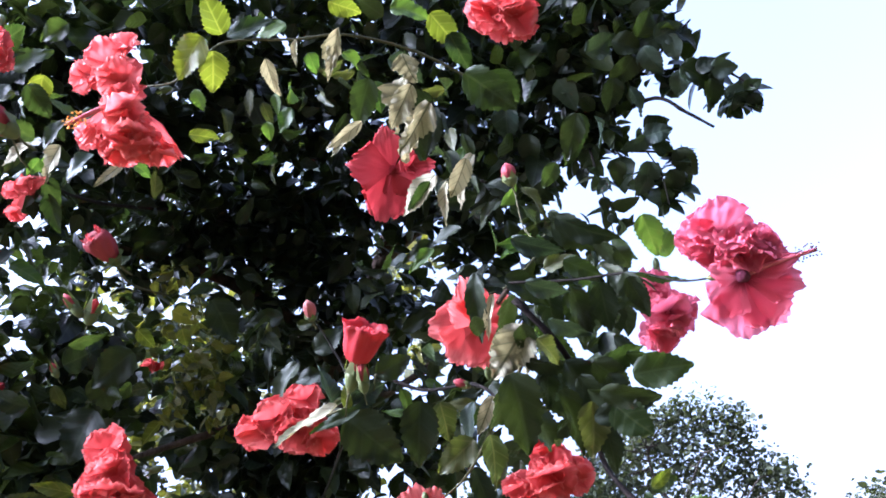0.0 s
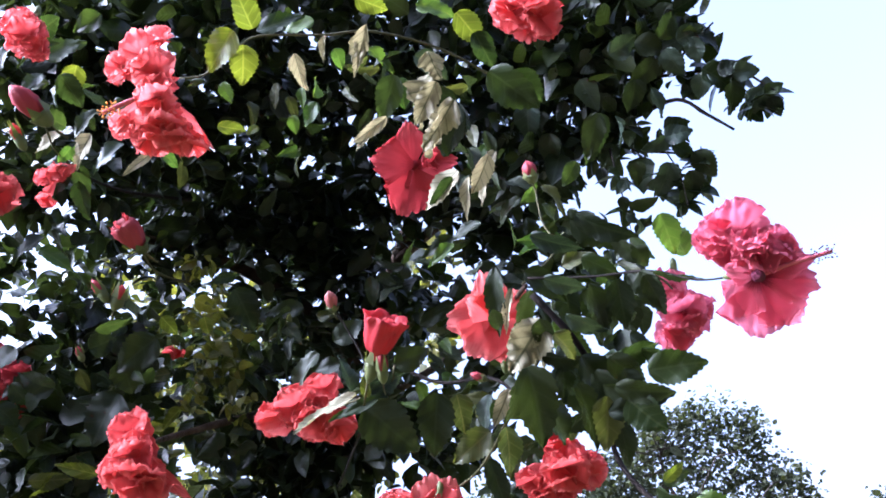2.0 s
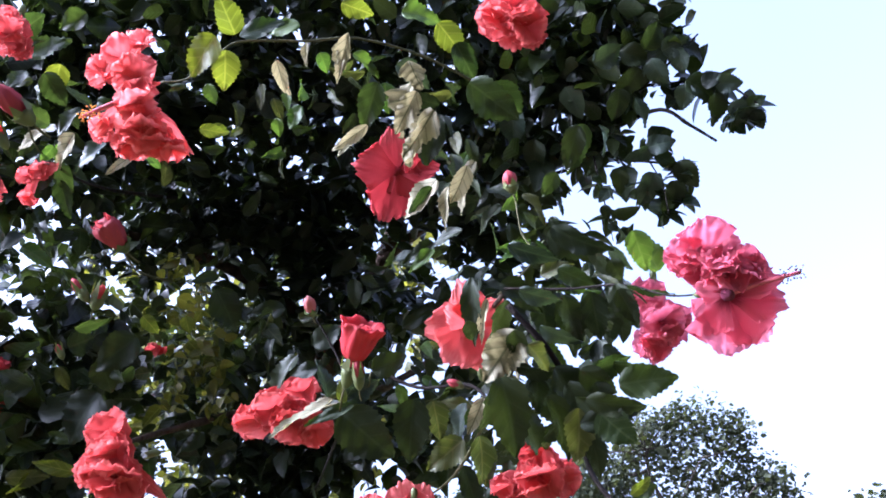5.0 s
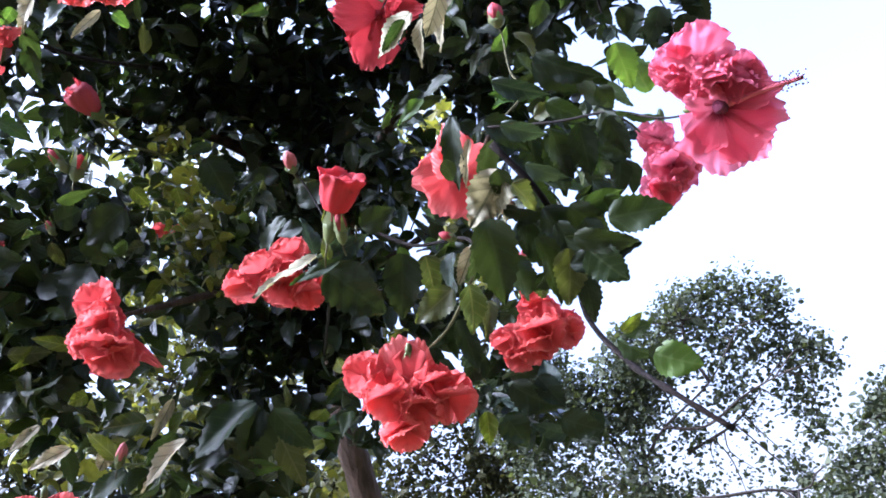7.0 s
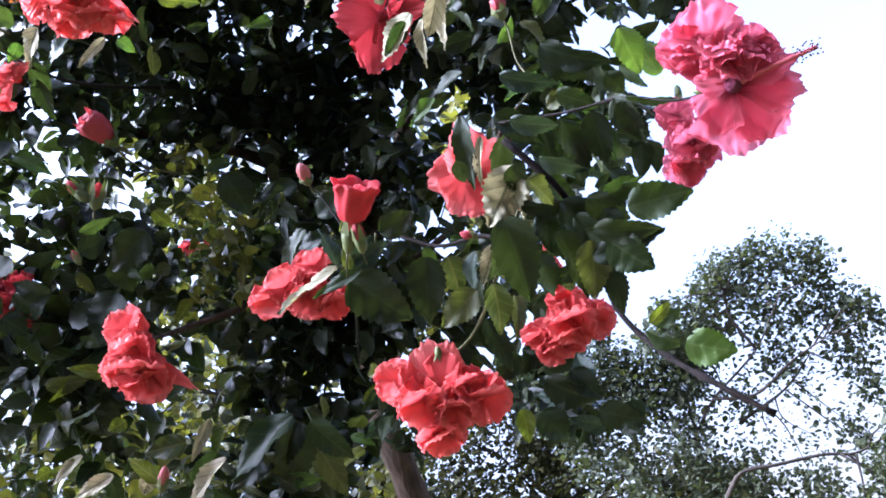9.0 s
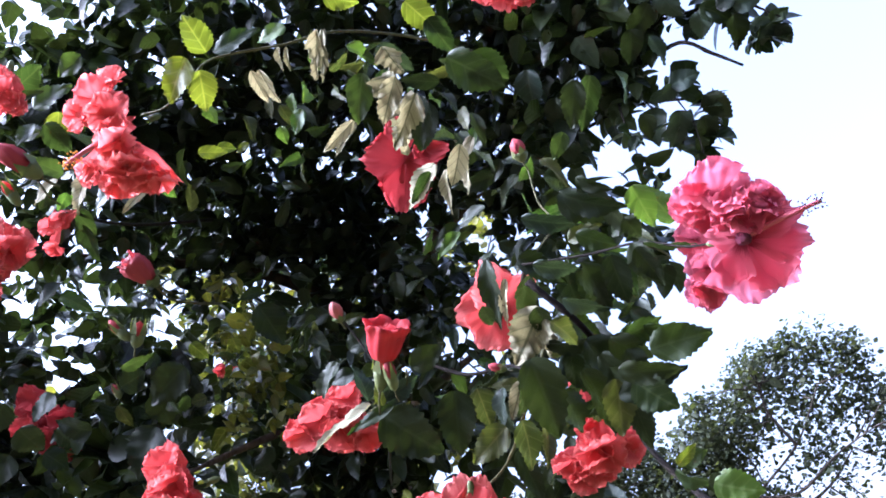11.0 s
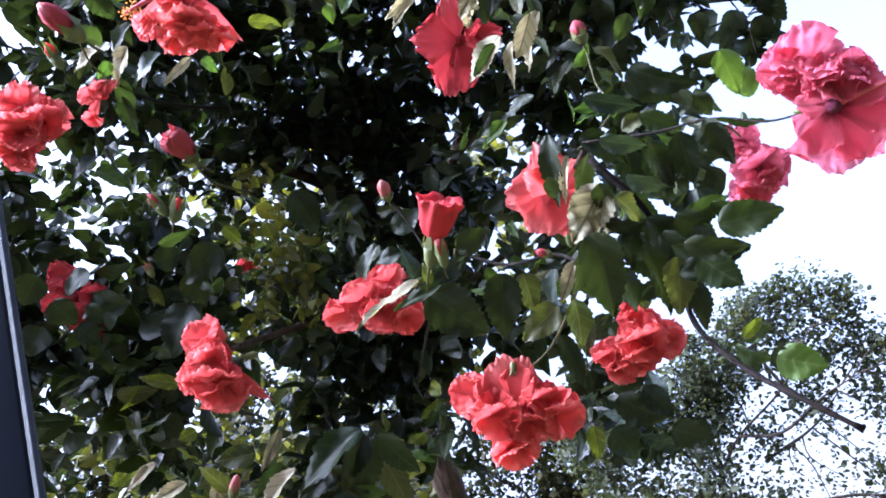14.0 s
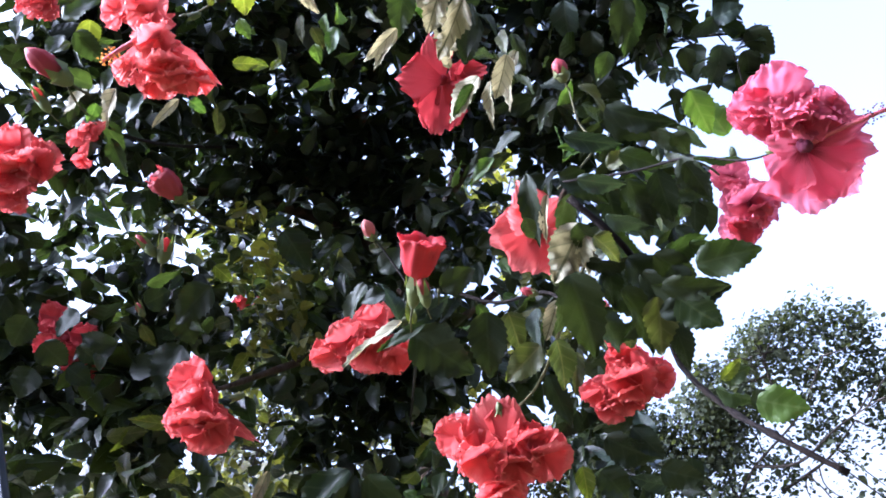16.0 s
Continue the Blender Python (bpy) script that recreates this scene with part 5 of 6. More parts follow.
leaf((0.313, 1.335, 2.447), (0.354, 1.352, 2.411), 0.057, -5, "green", "bent")
leaf((0.383, 1.348, 2.407), (0.349, 1.375, 2.380), 0.051, 15, "grey", "bent")
leaf((0.374, 1.252, 2.532), (0.361, 1.292, 2.488), 0.061, 15, "dark", "bent")
leaf((0.387, 1.316, 2.449), (0.411, 1.331, 2.419), 0.041, -25, "green", "bent")
leaf((0.346, 1.213, 2.583), (0.332, 1.262, 2.533), 0.071, 5, "grey", "bent")
leaf((0.301, 1.351, 2.429), (0.308, 1.385, 2.377), 0.061, -25, "dark", "bent")

# trunk and limbs
in_shrub(branch([(-0.151, 2.357, -0.050), (-0.162, 2.255, 0.707), (-0.175, 2.146, 1.325), (-0.184, 2.064, 1.767), (-0.185, 2.047, 1.866), (-0.189, 2.020, 1.979), (-0.199, 1.993, 2.070), (-0.211, 2.004, 2.189), (-0.188, 1.987, 2.368), (-0.142, 1.899, 2.545)], 0.040, 0.026, shrub, M_BARK, "trunk", seed=7))
in_shrub(branch([(-0.102, 1.913, 2.498), (-0.161, 1.795, 2.590), (-0.299, 1.650, 2.678), (-0.465, 1.514, 2.708), (-0.626, 1.373, 2.709)], 0.0200, 0.0060, shrub, M_BARK, "branch", seed=244))
in_shrub(branch([(-0.100, 1.879, 2.558), (-0.133, 1.759, 2.738), (-0.176, 1.563, 2.891), (-0.231, 1.330, 2.965), (-0.254, 1.128, 3.053)], 0.0200, 0.0060, shrub, M_BARK, "branch", seed=245))
in_shrub(branch([(-0.093, 1.894, 2.533), (0.052, 1.791, 2.707), (0.187, 1.606, 2.854), (0.283, 1.415, 2.965), (0.352, 1.231, 3.041)], 0.0200, 0.0060, shrub, M_BARK, "branch", seed=246))
in_shrub(branch([(0.052, 1.791, 2.707), (0.238, 1.688, 2.748), (0.413, 1.506, 2.694), (0.519, 1.308, 2.601)], 0.0160, 0.0060, shrub, M_BARK, "branch", seed=247))
in_shrub(branch([(-0.102, 1.865, 2.371), (0.065, 1.670, 2.327), (0.169, 1.335, 2.201), (0.196, 0.957, 2.045)], 0.0100, 0.0028, shrub, M_BARK, "branch", seed=248))
in_shrub(branch([(-0.109, 1.852, 2.395), (-0.240, 1.652, 2.310), (-0.354, 1.450, 2.204), (-0.383, 1.259, 2.102)], 0.0120, 0.0030, shrub, M_BARK, "branch", seed=249))

# sprays of single leaves round the flowers
leaf_spray((0.282, 1.165, 2.258), 0.058, 10, 0.062, 500)
leaf_spray((0.287, 1.073, 2.118), 0.051, 8, 0.062, 501)
leaf_spray((0.303, 1.063, 2.025), 0.041, 6, 0.062, 502)
leaf_spray((0.233, 1.197, 2.124), 0.056, 9, 0.062, 503)
leaf_spray((0.244, 1.087, 2.003), 0.049, 8, 0.062, 504)
leaf_spray((0.173, 1.236, 2.064), 0.056, 9, 0.062, 505)
leaf_spray((0.123, 1.301, 2.051), 0.058, 9, 0.062, 506)
leaf_spray((0.198, 1.217, 1.975), 0.054, 7, 0.062, 507)
leaf_spray((0.237, 1.072, 1.915), 0.039, 6, 0.062, 508)
leaf_spray((0.111, 1.482, 2.253), 0.080, 12, 0.062, 509)
leaf_spray((0.045, 1.552, 2.335), 0.085, 12, 0.062, 510)
leaf_spray((0.066, 1.433, 2.127), 0.064, 10, 0.062, 511)
leaf_spray((0.215, 1.330, 2.301), 0.075, 12, 0.062, 512)
leaf_spray((0.364, 1.055, 2.112), 0.034, 6, 0.062, 513)
leaf_spray((-0.233, 1.394, 1.921), 0.064, 9, 0.062, 540, ("dark", "green", "olive", "dark", "olive", "bright", "lime"))
leaf_spray((-0.291, 1.345, 1.855), 0.070, 9, 0.062, 541, ("dark", "green", "olive", "dark", "olive", "bright", "lime"))
leaf_spray((-0.169, 1.501, 1.960), 0.058, 7, 0.062, 542, ("dark", "green", "olive", "dark", "olive", "bright", "lime"))
leaf_spray((-0.369, 1.321, 1.848), 0.070, 8, 0.062, 543, ("dark", "green", "olive", "dark", "olive", "bright", "lime"))
leaf_spray((-0.464, 1.319, 1.910), 0.073, 8, 0.062, 544, ("dark", "green", "olive", "dark", "olive", "bright", "lime"))
leaf_spray((-0.563, 1.331, 2.053), 0.068, 7, 0.062, 545, ("dark", "green", "olive", "dark", "olive", "bright", "lime"))
leaf_spray((-0.518, 1.324, 2.114), 0.068, 7, 0.062, 546, ("dark", "green", "olive", "dark", "olive", "bright", "lime"))
leaf_spray((-0.104, 1.504, 1.983), 0.058, 6, 0.062, 547, ("dark", "green", "olive", "dark", "olive", "bright", "lime"))
leaf_spray((-0.425, 0.960, 2.613), 0.078, 9, 0.062, 560)
leaf_spray((-0.378, 0.996, 2.535), 0.066, 8, 0.062, 561)
leaf_spray((-0.496, 1.129, 2.414), 0.058, 7, 0.062, 562)
leaf_spray((-0.413, 1.276, 2.265), 0.078, 8, 0.062, 563)
leaf_spray((-0.262, 1.183, 2.610), 0.083, 8, 0.062, 564)
leaf_spray((-0.012, 1.095, 2.597), 0.078, 8, 0.062, 565)
leaf_spray((-0.111, 1.195, 2.630), 0.083, 8, 0.062, 566)
leaf_spray((0.067, 1.020, 2.532), 0.064, 7, 0.062, 567)
leaf_spray((0.197, 0.985, 2.415), 0.059, 8, 0.062, 568)
leaf_spray((0.204, 1.012, 2.311), 0.049, 8, 0.062, 569)
leaf_spray((0.231, 1.049, 2.259), 0.049, 8, 0.062, 570)
leaf_spray((0.155, 1.131, 2.247), 0.051, 7, 0.062, 571)
leaf_spray((0.046, 1.392, 2.404), 0.073, 7, 0.062, 572)
leaf_spray((-0.141, 1.324, 2.304), 0.068, 8, 0.062, 573)
leaf_spray((-0.239, 1.395, 2.528), 0.088, 8, 0.062, 574)
leaf_spray((0.146, 1.277, 1.903), 0.041, 8, 0.06, 600, ("dark", "grey", "dark"))
leaf_spray((0.189, 1.294, 1.841), 0.045, 8, 0.06, 601, ("dark", "grey", "dark"))
leaf_spray((0.231, 1.256, 1.774), 0.031, 4, 0.06, 602, ("dark", "grey", "dark"))
leaf_spray((0.140, 1.350, 1.839), 0.042, 6, 0.06, 603, ("dark", "grey", "dark"))

# crown: masses of smaller leaves behind the flowers
in_shrub(leaf_cloud("foliage",
    [(0.445, 1.172, 2.666), (0.521, 1.115, 2.619), (0.399, 1.274, 2.652), (0.491, 1.223, 2.599), (0.370, 1.369, 2.553), (0.441, 1.310, 2.567), (0.465, 1.082, 2.739), (0.587, 1.048, 2.651)],
    [0.096, 0.073, 0.099, 0.075, 0.077, 0.065, 0.129, 0.094],
    [103, 69, 126, 80, 88, 57, 103, 69], 0.044, M_MASS, shrub, 30, label='dense crown leaves coloured a shade-dark green'))
in_shrub(leaf_cloud("foliage",
    [(0.576, 1.106, 2.575), (0.617, 1.075, 2.538), (0.554, 1.170, 2.551), (0.595, 1.148, 2.506), (0.635, 1.124, 2.477), (0.664, 1.104, 2.450), (0.692, 1.119, 2.396), (0.667, 1.133, 2.398), (0.509, 1.242, 2.523), (0.467, 1.307, 2.512), (0.513, 1.256, 2.472), (0.556, 1.215, 2.434), (0.585, 1.216, 2.365), (0.544, 1.246, 2.365)],
    [0.045, 0.034, 0.042, 0.024, 0.020, 0.020, 0.020, 0.014, 0.038, 0.039, 0.027, 0.024, 0.022, 0.024],
    [48, 34, 42, 17, 11, 13, 14, 8, 34, 31, 20, 17, 17, 17], 0.036, M_MASS, shrub, 20, label='small dark leaves on the twigs against the sky'))
in_shrub(leaf_cloud("foliage",
    [(0.573, 1.240, 2.339), (0.465, 1.254, 2.396), (0.464, 1.265, 2.347), (0.470, 1.284, 2.316), (0.544, 1.239, 2.303), (0.136, 1.387, 1.889), (0.184, 1.399, 1.840), (0.232, 1.352, 1.802), (0.171, 1.419, 1.948)],
    [0.018, 0.012, 0.012, 0.008, 0.010, 0.044, 0.044, 0.030, 0.045],
    [8, 6, 7, 4, 5, 34, 34, 20, 30], 0.036, M_MASS, shrub, 34, label='small dark leaves on the twigs against the sky'))
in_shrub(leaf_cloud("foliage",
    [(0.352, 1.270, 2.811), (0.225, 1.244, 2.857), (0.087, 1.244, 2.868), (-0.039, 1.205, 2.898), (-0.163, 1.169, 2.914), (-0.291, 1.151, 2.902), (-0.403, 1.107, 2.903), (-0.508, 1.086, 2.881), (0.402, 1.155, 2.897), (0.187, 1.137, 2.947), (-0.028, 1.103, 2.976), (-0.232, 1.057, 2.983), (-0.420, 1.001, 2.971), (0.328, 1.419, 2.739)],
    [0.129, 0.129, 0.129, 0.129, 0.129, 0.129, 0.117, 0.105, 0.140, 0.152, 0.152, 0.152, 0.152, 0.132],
    [172, 172, 150, 150, 138, 138, 126, 115, 103, 115, 115, 115, 103, 195], 0.044, M_MASS, shrub, 40, label='dense crown leaves coloured a shade-dark green'))
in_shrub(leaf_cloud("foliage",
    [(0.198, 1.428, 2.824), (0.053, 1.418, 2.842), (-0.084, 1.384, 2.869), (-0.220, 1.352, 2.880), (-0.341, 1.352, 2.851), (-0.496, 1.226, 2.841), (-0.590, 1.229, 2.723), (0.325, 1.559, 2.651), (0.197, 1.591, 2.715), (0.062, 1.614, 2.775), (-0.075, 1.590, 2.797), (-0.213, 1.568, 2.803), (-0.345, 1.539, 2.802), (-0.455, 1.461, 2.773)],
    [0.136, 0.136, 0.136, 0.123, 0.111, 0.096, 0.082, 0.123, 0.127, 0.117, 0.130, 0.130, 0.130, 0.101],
    [195, 195, 184, 172, 176, 82, 61, 143, 165, 189, 230, 230, 216, 92], 0.044, M_MASS, shrub, 54, label='dense crown leaves coloured a shade-dark green'))
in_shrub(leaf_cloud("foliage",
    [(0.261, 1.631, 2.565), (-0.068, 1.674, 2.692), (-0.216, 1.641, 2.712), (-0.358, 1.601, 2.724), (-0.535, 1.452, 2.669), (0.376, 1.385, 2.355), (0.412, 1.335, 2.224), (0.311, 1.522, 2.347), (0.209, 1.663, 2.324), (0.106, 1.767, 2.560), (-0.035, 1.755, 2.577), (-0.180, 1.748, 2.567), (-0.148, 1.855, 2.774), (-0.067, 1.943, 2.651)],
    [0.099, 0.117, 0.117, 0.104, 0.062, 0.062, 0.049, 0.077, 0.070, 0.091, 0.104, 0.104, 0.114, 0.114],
    [121, 176, 162, 122, 41, 50, 33, 66, 55, 69, 103, 103, 122, 103], 0.044, M_MASS, shrub, 68, label='dense crown leaves coloured a shade-dark green'))
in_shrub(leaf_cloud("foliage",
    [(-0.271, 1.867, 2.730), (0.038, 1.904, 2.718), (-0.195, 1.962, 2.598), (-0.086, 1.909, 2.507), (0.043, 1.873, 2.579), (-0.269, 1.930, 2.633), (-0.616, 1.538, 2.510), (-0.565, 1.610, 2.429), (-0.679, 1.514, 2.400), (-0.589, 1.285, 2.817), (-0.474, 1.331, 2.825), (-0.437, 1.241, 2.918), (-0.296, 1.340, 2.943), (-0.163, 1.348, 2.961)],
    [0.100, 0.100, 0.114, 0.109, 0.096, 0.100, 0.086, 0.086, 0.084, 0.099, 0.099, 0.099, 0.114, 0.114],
    [69, 81, 92, 92, 57, 69, 41, 41, 41, 51, 51, 57, 80, 80], 0.044, M_MASS, shrub, 82, label='dense crown leaves coloured a shade-dark green'))
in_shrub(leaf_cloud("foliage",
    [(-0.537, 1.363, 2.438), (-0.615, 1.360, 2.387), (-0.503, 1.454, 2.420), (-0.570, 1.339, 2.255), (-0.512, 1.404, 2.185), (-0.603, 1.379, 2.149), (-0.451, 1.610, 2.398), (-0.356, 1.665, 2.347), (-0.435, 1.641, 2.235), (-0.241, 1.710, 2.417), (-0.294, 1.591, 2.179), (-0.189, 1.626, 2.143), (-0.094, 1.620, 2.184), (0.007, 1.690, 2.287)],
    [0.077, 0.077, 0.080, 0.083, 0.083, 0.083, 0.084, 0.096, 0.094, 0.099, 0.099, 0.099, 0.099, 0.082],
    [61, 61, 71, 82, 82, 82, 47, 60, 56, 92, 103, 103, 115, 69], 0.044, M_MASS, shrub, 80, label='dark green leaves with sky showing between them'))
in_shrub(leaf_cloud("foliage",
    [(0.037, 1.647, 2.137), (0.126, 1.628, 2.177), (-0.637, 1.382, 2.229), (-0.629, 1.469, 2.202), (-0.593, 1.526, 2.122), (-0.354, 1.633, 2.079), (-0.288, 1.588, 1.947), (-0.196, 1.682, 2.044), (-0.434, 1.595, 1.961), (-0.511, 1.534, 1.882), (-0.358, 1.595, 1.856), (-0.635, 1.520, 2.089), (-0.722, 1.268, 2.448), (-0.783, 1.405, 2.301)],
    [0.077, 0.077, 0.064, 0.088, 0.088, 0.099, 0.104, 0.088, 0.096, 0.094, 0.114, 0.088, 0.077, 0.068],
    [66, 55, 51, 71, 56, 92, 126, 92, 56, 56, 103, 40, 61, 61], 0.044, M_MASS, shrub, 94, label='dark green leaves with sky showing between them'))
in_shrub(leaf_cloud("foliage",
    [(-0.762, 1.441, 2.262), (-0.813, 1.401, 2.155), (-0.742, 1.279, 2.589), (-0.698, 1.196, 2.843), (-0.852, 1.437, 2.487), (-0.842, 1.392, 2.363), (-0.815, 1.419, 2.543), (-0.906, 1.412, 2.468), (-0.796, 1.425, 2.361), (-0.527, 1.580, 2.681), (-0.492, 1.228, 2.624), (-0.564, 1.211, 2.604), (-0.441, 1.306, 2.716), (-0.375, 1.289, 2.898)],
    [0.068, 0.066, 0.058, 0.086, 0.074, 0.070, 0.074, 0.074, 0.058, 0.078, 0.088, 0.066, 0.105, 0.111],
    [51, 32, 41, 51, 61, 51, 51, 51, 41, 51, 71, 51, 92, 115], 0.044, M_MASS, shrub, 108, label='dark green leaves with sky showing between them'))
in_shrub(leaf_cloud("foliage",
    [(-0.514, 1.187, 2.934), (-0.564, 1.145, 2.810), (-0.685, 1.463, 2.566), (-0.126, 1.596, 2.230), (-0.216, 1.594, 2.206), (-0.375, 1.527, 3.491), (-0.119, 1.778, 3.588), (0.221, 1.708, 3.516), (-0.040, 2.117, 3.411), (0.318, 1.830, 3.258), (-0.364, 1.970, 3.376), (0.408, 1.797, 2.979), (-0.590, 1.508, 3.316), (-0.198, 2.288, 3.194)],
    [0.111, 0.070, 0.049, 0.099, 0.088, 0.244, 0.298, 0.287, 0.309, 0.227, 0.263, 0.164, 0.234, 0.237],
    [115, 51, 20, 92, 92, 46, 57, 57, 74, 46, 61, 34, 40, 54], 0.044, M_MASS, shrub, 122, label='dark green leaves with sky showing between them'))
# The far-left clumps carry the crown past the view and shade its lower leaves.
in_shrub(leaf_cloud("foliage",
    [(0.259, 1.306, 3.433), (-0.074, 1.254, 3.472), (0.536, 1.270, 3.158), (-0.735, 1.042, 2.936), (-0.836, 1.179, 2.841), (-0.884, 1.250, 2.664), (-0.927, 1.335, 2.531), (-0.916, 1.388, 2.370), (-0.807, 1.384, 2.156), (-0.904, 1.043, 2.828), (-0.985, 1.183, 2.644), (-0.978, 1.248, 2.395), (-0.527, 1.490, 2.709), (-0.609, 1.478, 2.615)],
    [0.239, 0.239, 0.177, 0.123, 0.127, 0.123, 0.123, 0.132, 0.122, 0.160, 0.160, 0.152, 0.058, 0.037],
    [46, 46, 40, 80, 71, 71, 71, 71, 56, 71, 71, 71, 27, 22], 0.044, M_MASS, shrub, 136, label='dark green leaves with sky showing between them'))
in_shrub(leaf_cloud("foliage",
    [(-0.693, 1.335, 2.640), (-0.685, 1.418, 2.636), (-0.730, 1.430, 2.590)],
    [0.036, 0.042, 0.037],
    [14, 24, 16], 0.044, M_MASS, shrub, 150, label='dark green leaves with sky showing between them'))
# Sun reaching into the crown is given by the lighter leaf colour.
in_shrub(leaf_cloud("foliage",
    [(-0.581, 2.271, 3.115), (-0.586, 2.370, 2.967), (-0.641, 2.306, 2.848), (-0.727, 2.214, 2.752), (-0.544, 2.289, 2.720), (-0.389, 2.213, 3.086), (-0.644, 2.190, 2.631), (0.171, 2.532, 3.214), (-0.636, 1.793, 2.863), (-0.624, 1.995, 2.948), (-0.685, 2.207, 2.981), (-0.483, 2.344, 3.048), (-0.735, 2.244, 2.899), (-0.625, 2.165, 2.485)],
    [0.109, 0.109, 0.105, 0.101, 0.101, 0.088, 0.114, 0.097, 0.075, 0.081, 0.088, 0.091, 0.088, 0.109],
    [160, 170, 130, 100, 120, 70, 100, 50, 60, 60, 110, 110, 90, 40], 0.04, M_MASS_LIT, shrub, 120, label='leaves deep in the crown, coloured a sunlit yellow-green'))
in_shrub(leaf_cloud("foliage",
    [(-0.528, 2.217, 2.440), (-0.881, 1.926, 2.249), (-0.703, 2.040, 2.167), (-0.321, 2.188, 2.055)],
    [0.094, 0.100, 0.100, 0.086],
    [40, 36, 36, 36], 0.04, M_MASS_LIT, shrub, 134, label='leaves deep in the crown, coloured a sunlit yellow-green'))
# The light on these leaflets is painted into M_SUNLIT.
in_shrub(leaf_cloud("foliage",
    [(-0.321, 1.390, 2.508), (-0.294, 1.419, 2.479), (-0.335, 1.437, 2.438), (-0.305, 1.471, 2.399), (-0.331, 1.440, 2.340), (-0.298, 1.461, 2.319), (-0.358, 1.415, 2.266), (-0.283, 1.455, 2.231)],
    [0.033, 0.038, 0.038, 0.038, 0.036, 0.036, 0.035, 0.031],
    [34, 40, 40, 40, 36, 32, 30, 22], 0.024, M_SUNLIT, shrub, 150, label='small leaves with sunlight put into their yellow-green colour'))

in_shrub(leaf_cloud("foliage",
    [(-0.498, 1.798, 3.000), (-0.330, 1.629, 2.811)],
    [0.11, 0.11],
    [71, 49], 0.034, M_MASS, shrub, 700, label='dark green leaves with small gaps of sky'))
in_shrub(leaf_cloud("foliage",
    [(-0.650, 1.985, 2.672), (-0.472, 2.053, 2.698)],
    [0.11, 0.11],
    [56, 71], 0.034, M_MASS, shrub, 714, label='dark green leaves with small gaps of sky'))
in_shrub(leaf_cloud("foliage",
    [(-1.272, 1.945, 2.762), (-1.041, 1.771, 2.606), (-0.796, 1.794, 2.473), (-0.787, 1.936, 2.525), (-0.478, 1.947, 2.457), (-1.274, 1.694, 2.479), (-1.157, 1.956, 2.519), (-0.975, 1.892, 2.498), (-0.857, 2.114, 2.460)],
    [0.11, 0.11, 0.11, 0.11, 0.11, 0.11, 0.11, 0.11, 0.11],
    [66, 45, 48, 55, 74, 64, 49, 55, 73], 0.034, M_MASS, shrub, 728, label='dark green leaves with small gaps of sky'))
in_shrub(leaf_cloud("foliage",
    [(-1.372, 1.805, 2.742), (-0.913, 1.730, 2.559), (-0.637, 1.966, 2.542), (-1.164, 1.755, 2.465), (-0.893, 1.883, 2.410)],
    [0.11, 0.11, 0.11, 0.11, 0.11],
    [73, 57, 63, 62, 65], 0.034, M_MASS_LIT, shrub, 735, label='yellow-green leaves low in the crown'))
in_shrub(leaf_cloud("foliage",
    [(-0.513, 1.957, 2.327), (-1.372, 1.846, 2.478), (-1.077, 1.807, 2.352), (-1.162, 2.115, 2.430), (-0.864, 2.136, 2.344), (-0.694, 1.986, 2.244), (-1.520, 2.021, 2.369), (-1.333, 1.988, 2.370), (-1.153, 2.157, 2.299)],
    [0.11, 0.11, 0.11, 0.11, 0.11, 0.11, 0.11, 0.11, 0.11],
    [63, 57, 58, 52, 54, 60, 57, 57, 74], 0.034, M_MASS, shrub, 742, label='dark green leaves with small gaps of sky'))
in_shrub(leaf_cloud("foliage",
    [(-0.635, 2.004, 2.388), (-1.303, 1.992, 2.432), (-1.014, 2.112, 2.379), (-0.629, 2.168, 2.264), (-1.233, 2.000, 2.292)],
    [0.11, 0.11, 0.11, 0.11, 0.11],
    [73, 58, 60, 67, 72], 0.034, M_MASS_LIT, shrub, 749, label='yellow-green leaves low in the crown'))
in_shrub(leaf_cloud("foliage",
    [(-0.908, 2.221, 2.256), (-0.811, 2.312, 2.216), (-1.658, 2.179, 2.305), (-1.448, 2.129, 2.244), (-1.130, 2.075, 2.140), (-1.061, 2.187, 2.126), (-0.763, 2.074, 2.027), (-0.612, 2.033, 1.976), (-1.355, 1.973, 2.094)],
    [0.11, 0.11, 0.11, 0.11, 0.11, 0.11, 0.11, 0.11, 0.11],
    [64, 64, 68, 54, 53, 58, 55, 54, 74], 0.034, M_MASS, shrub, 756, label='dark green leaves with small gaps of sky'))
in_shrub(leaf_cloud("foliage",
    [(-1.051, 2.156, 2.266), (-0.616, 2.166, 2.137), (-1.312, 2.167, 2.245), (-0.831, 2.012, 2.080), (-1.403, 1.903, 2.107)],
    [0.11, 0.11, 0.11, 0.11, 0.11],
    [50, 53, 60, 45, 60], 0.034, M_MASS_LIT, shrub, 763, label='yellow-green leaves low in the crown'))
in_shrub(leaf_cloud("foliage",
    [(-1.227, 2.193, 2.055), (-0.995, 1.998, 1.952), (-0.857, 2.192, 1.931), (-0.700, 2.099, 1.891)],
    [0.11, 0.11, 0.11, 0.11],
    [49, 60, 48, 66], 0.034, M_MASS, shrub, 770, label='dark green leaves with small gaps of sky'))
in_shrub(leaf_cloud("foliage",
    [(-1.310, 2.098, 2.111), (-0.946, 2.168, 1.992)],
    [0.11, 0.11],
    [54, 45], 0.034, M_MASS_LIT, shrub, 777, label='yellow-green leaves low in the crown'))
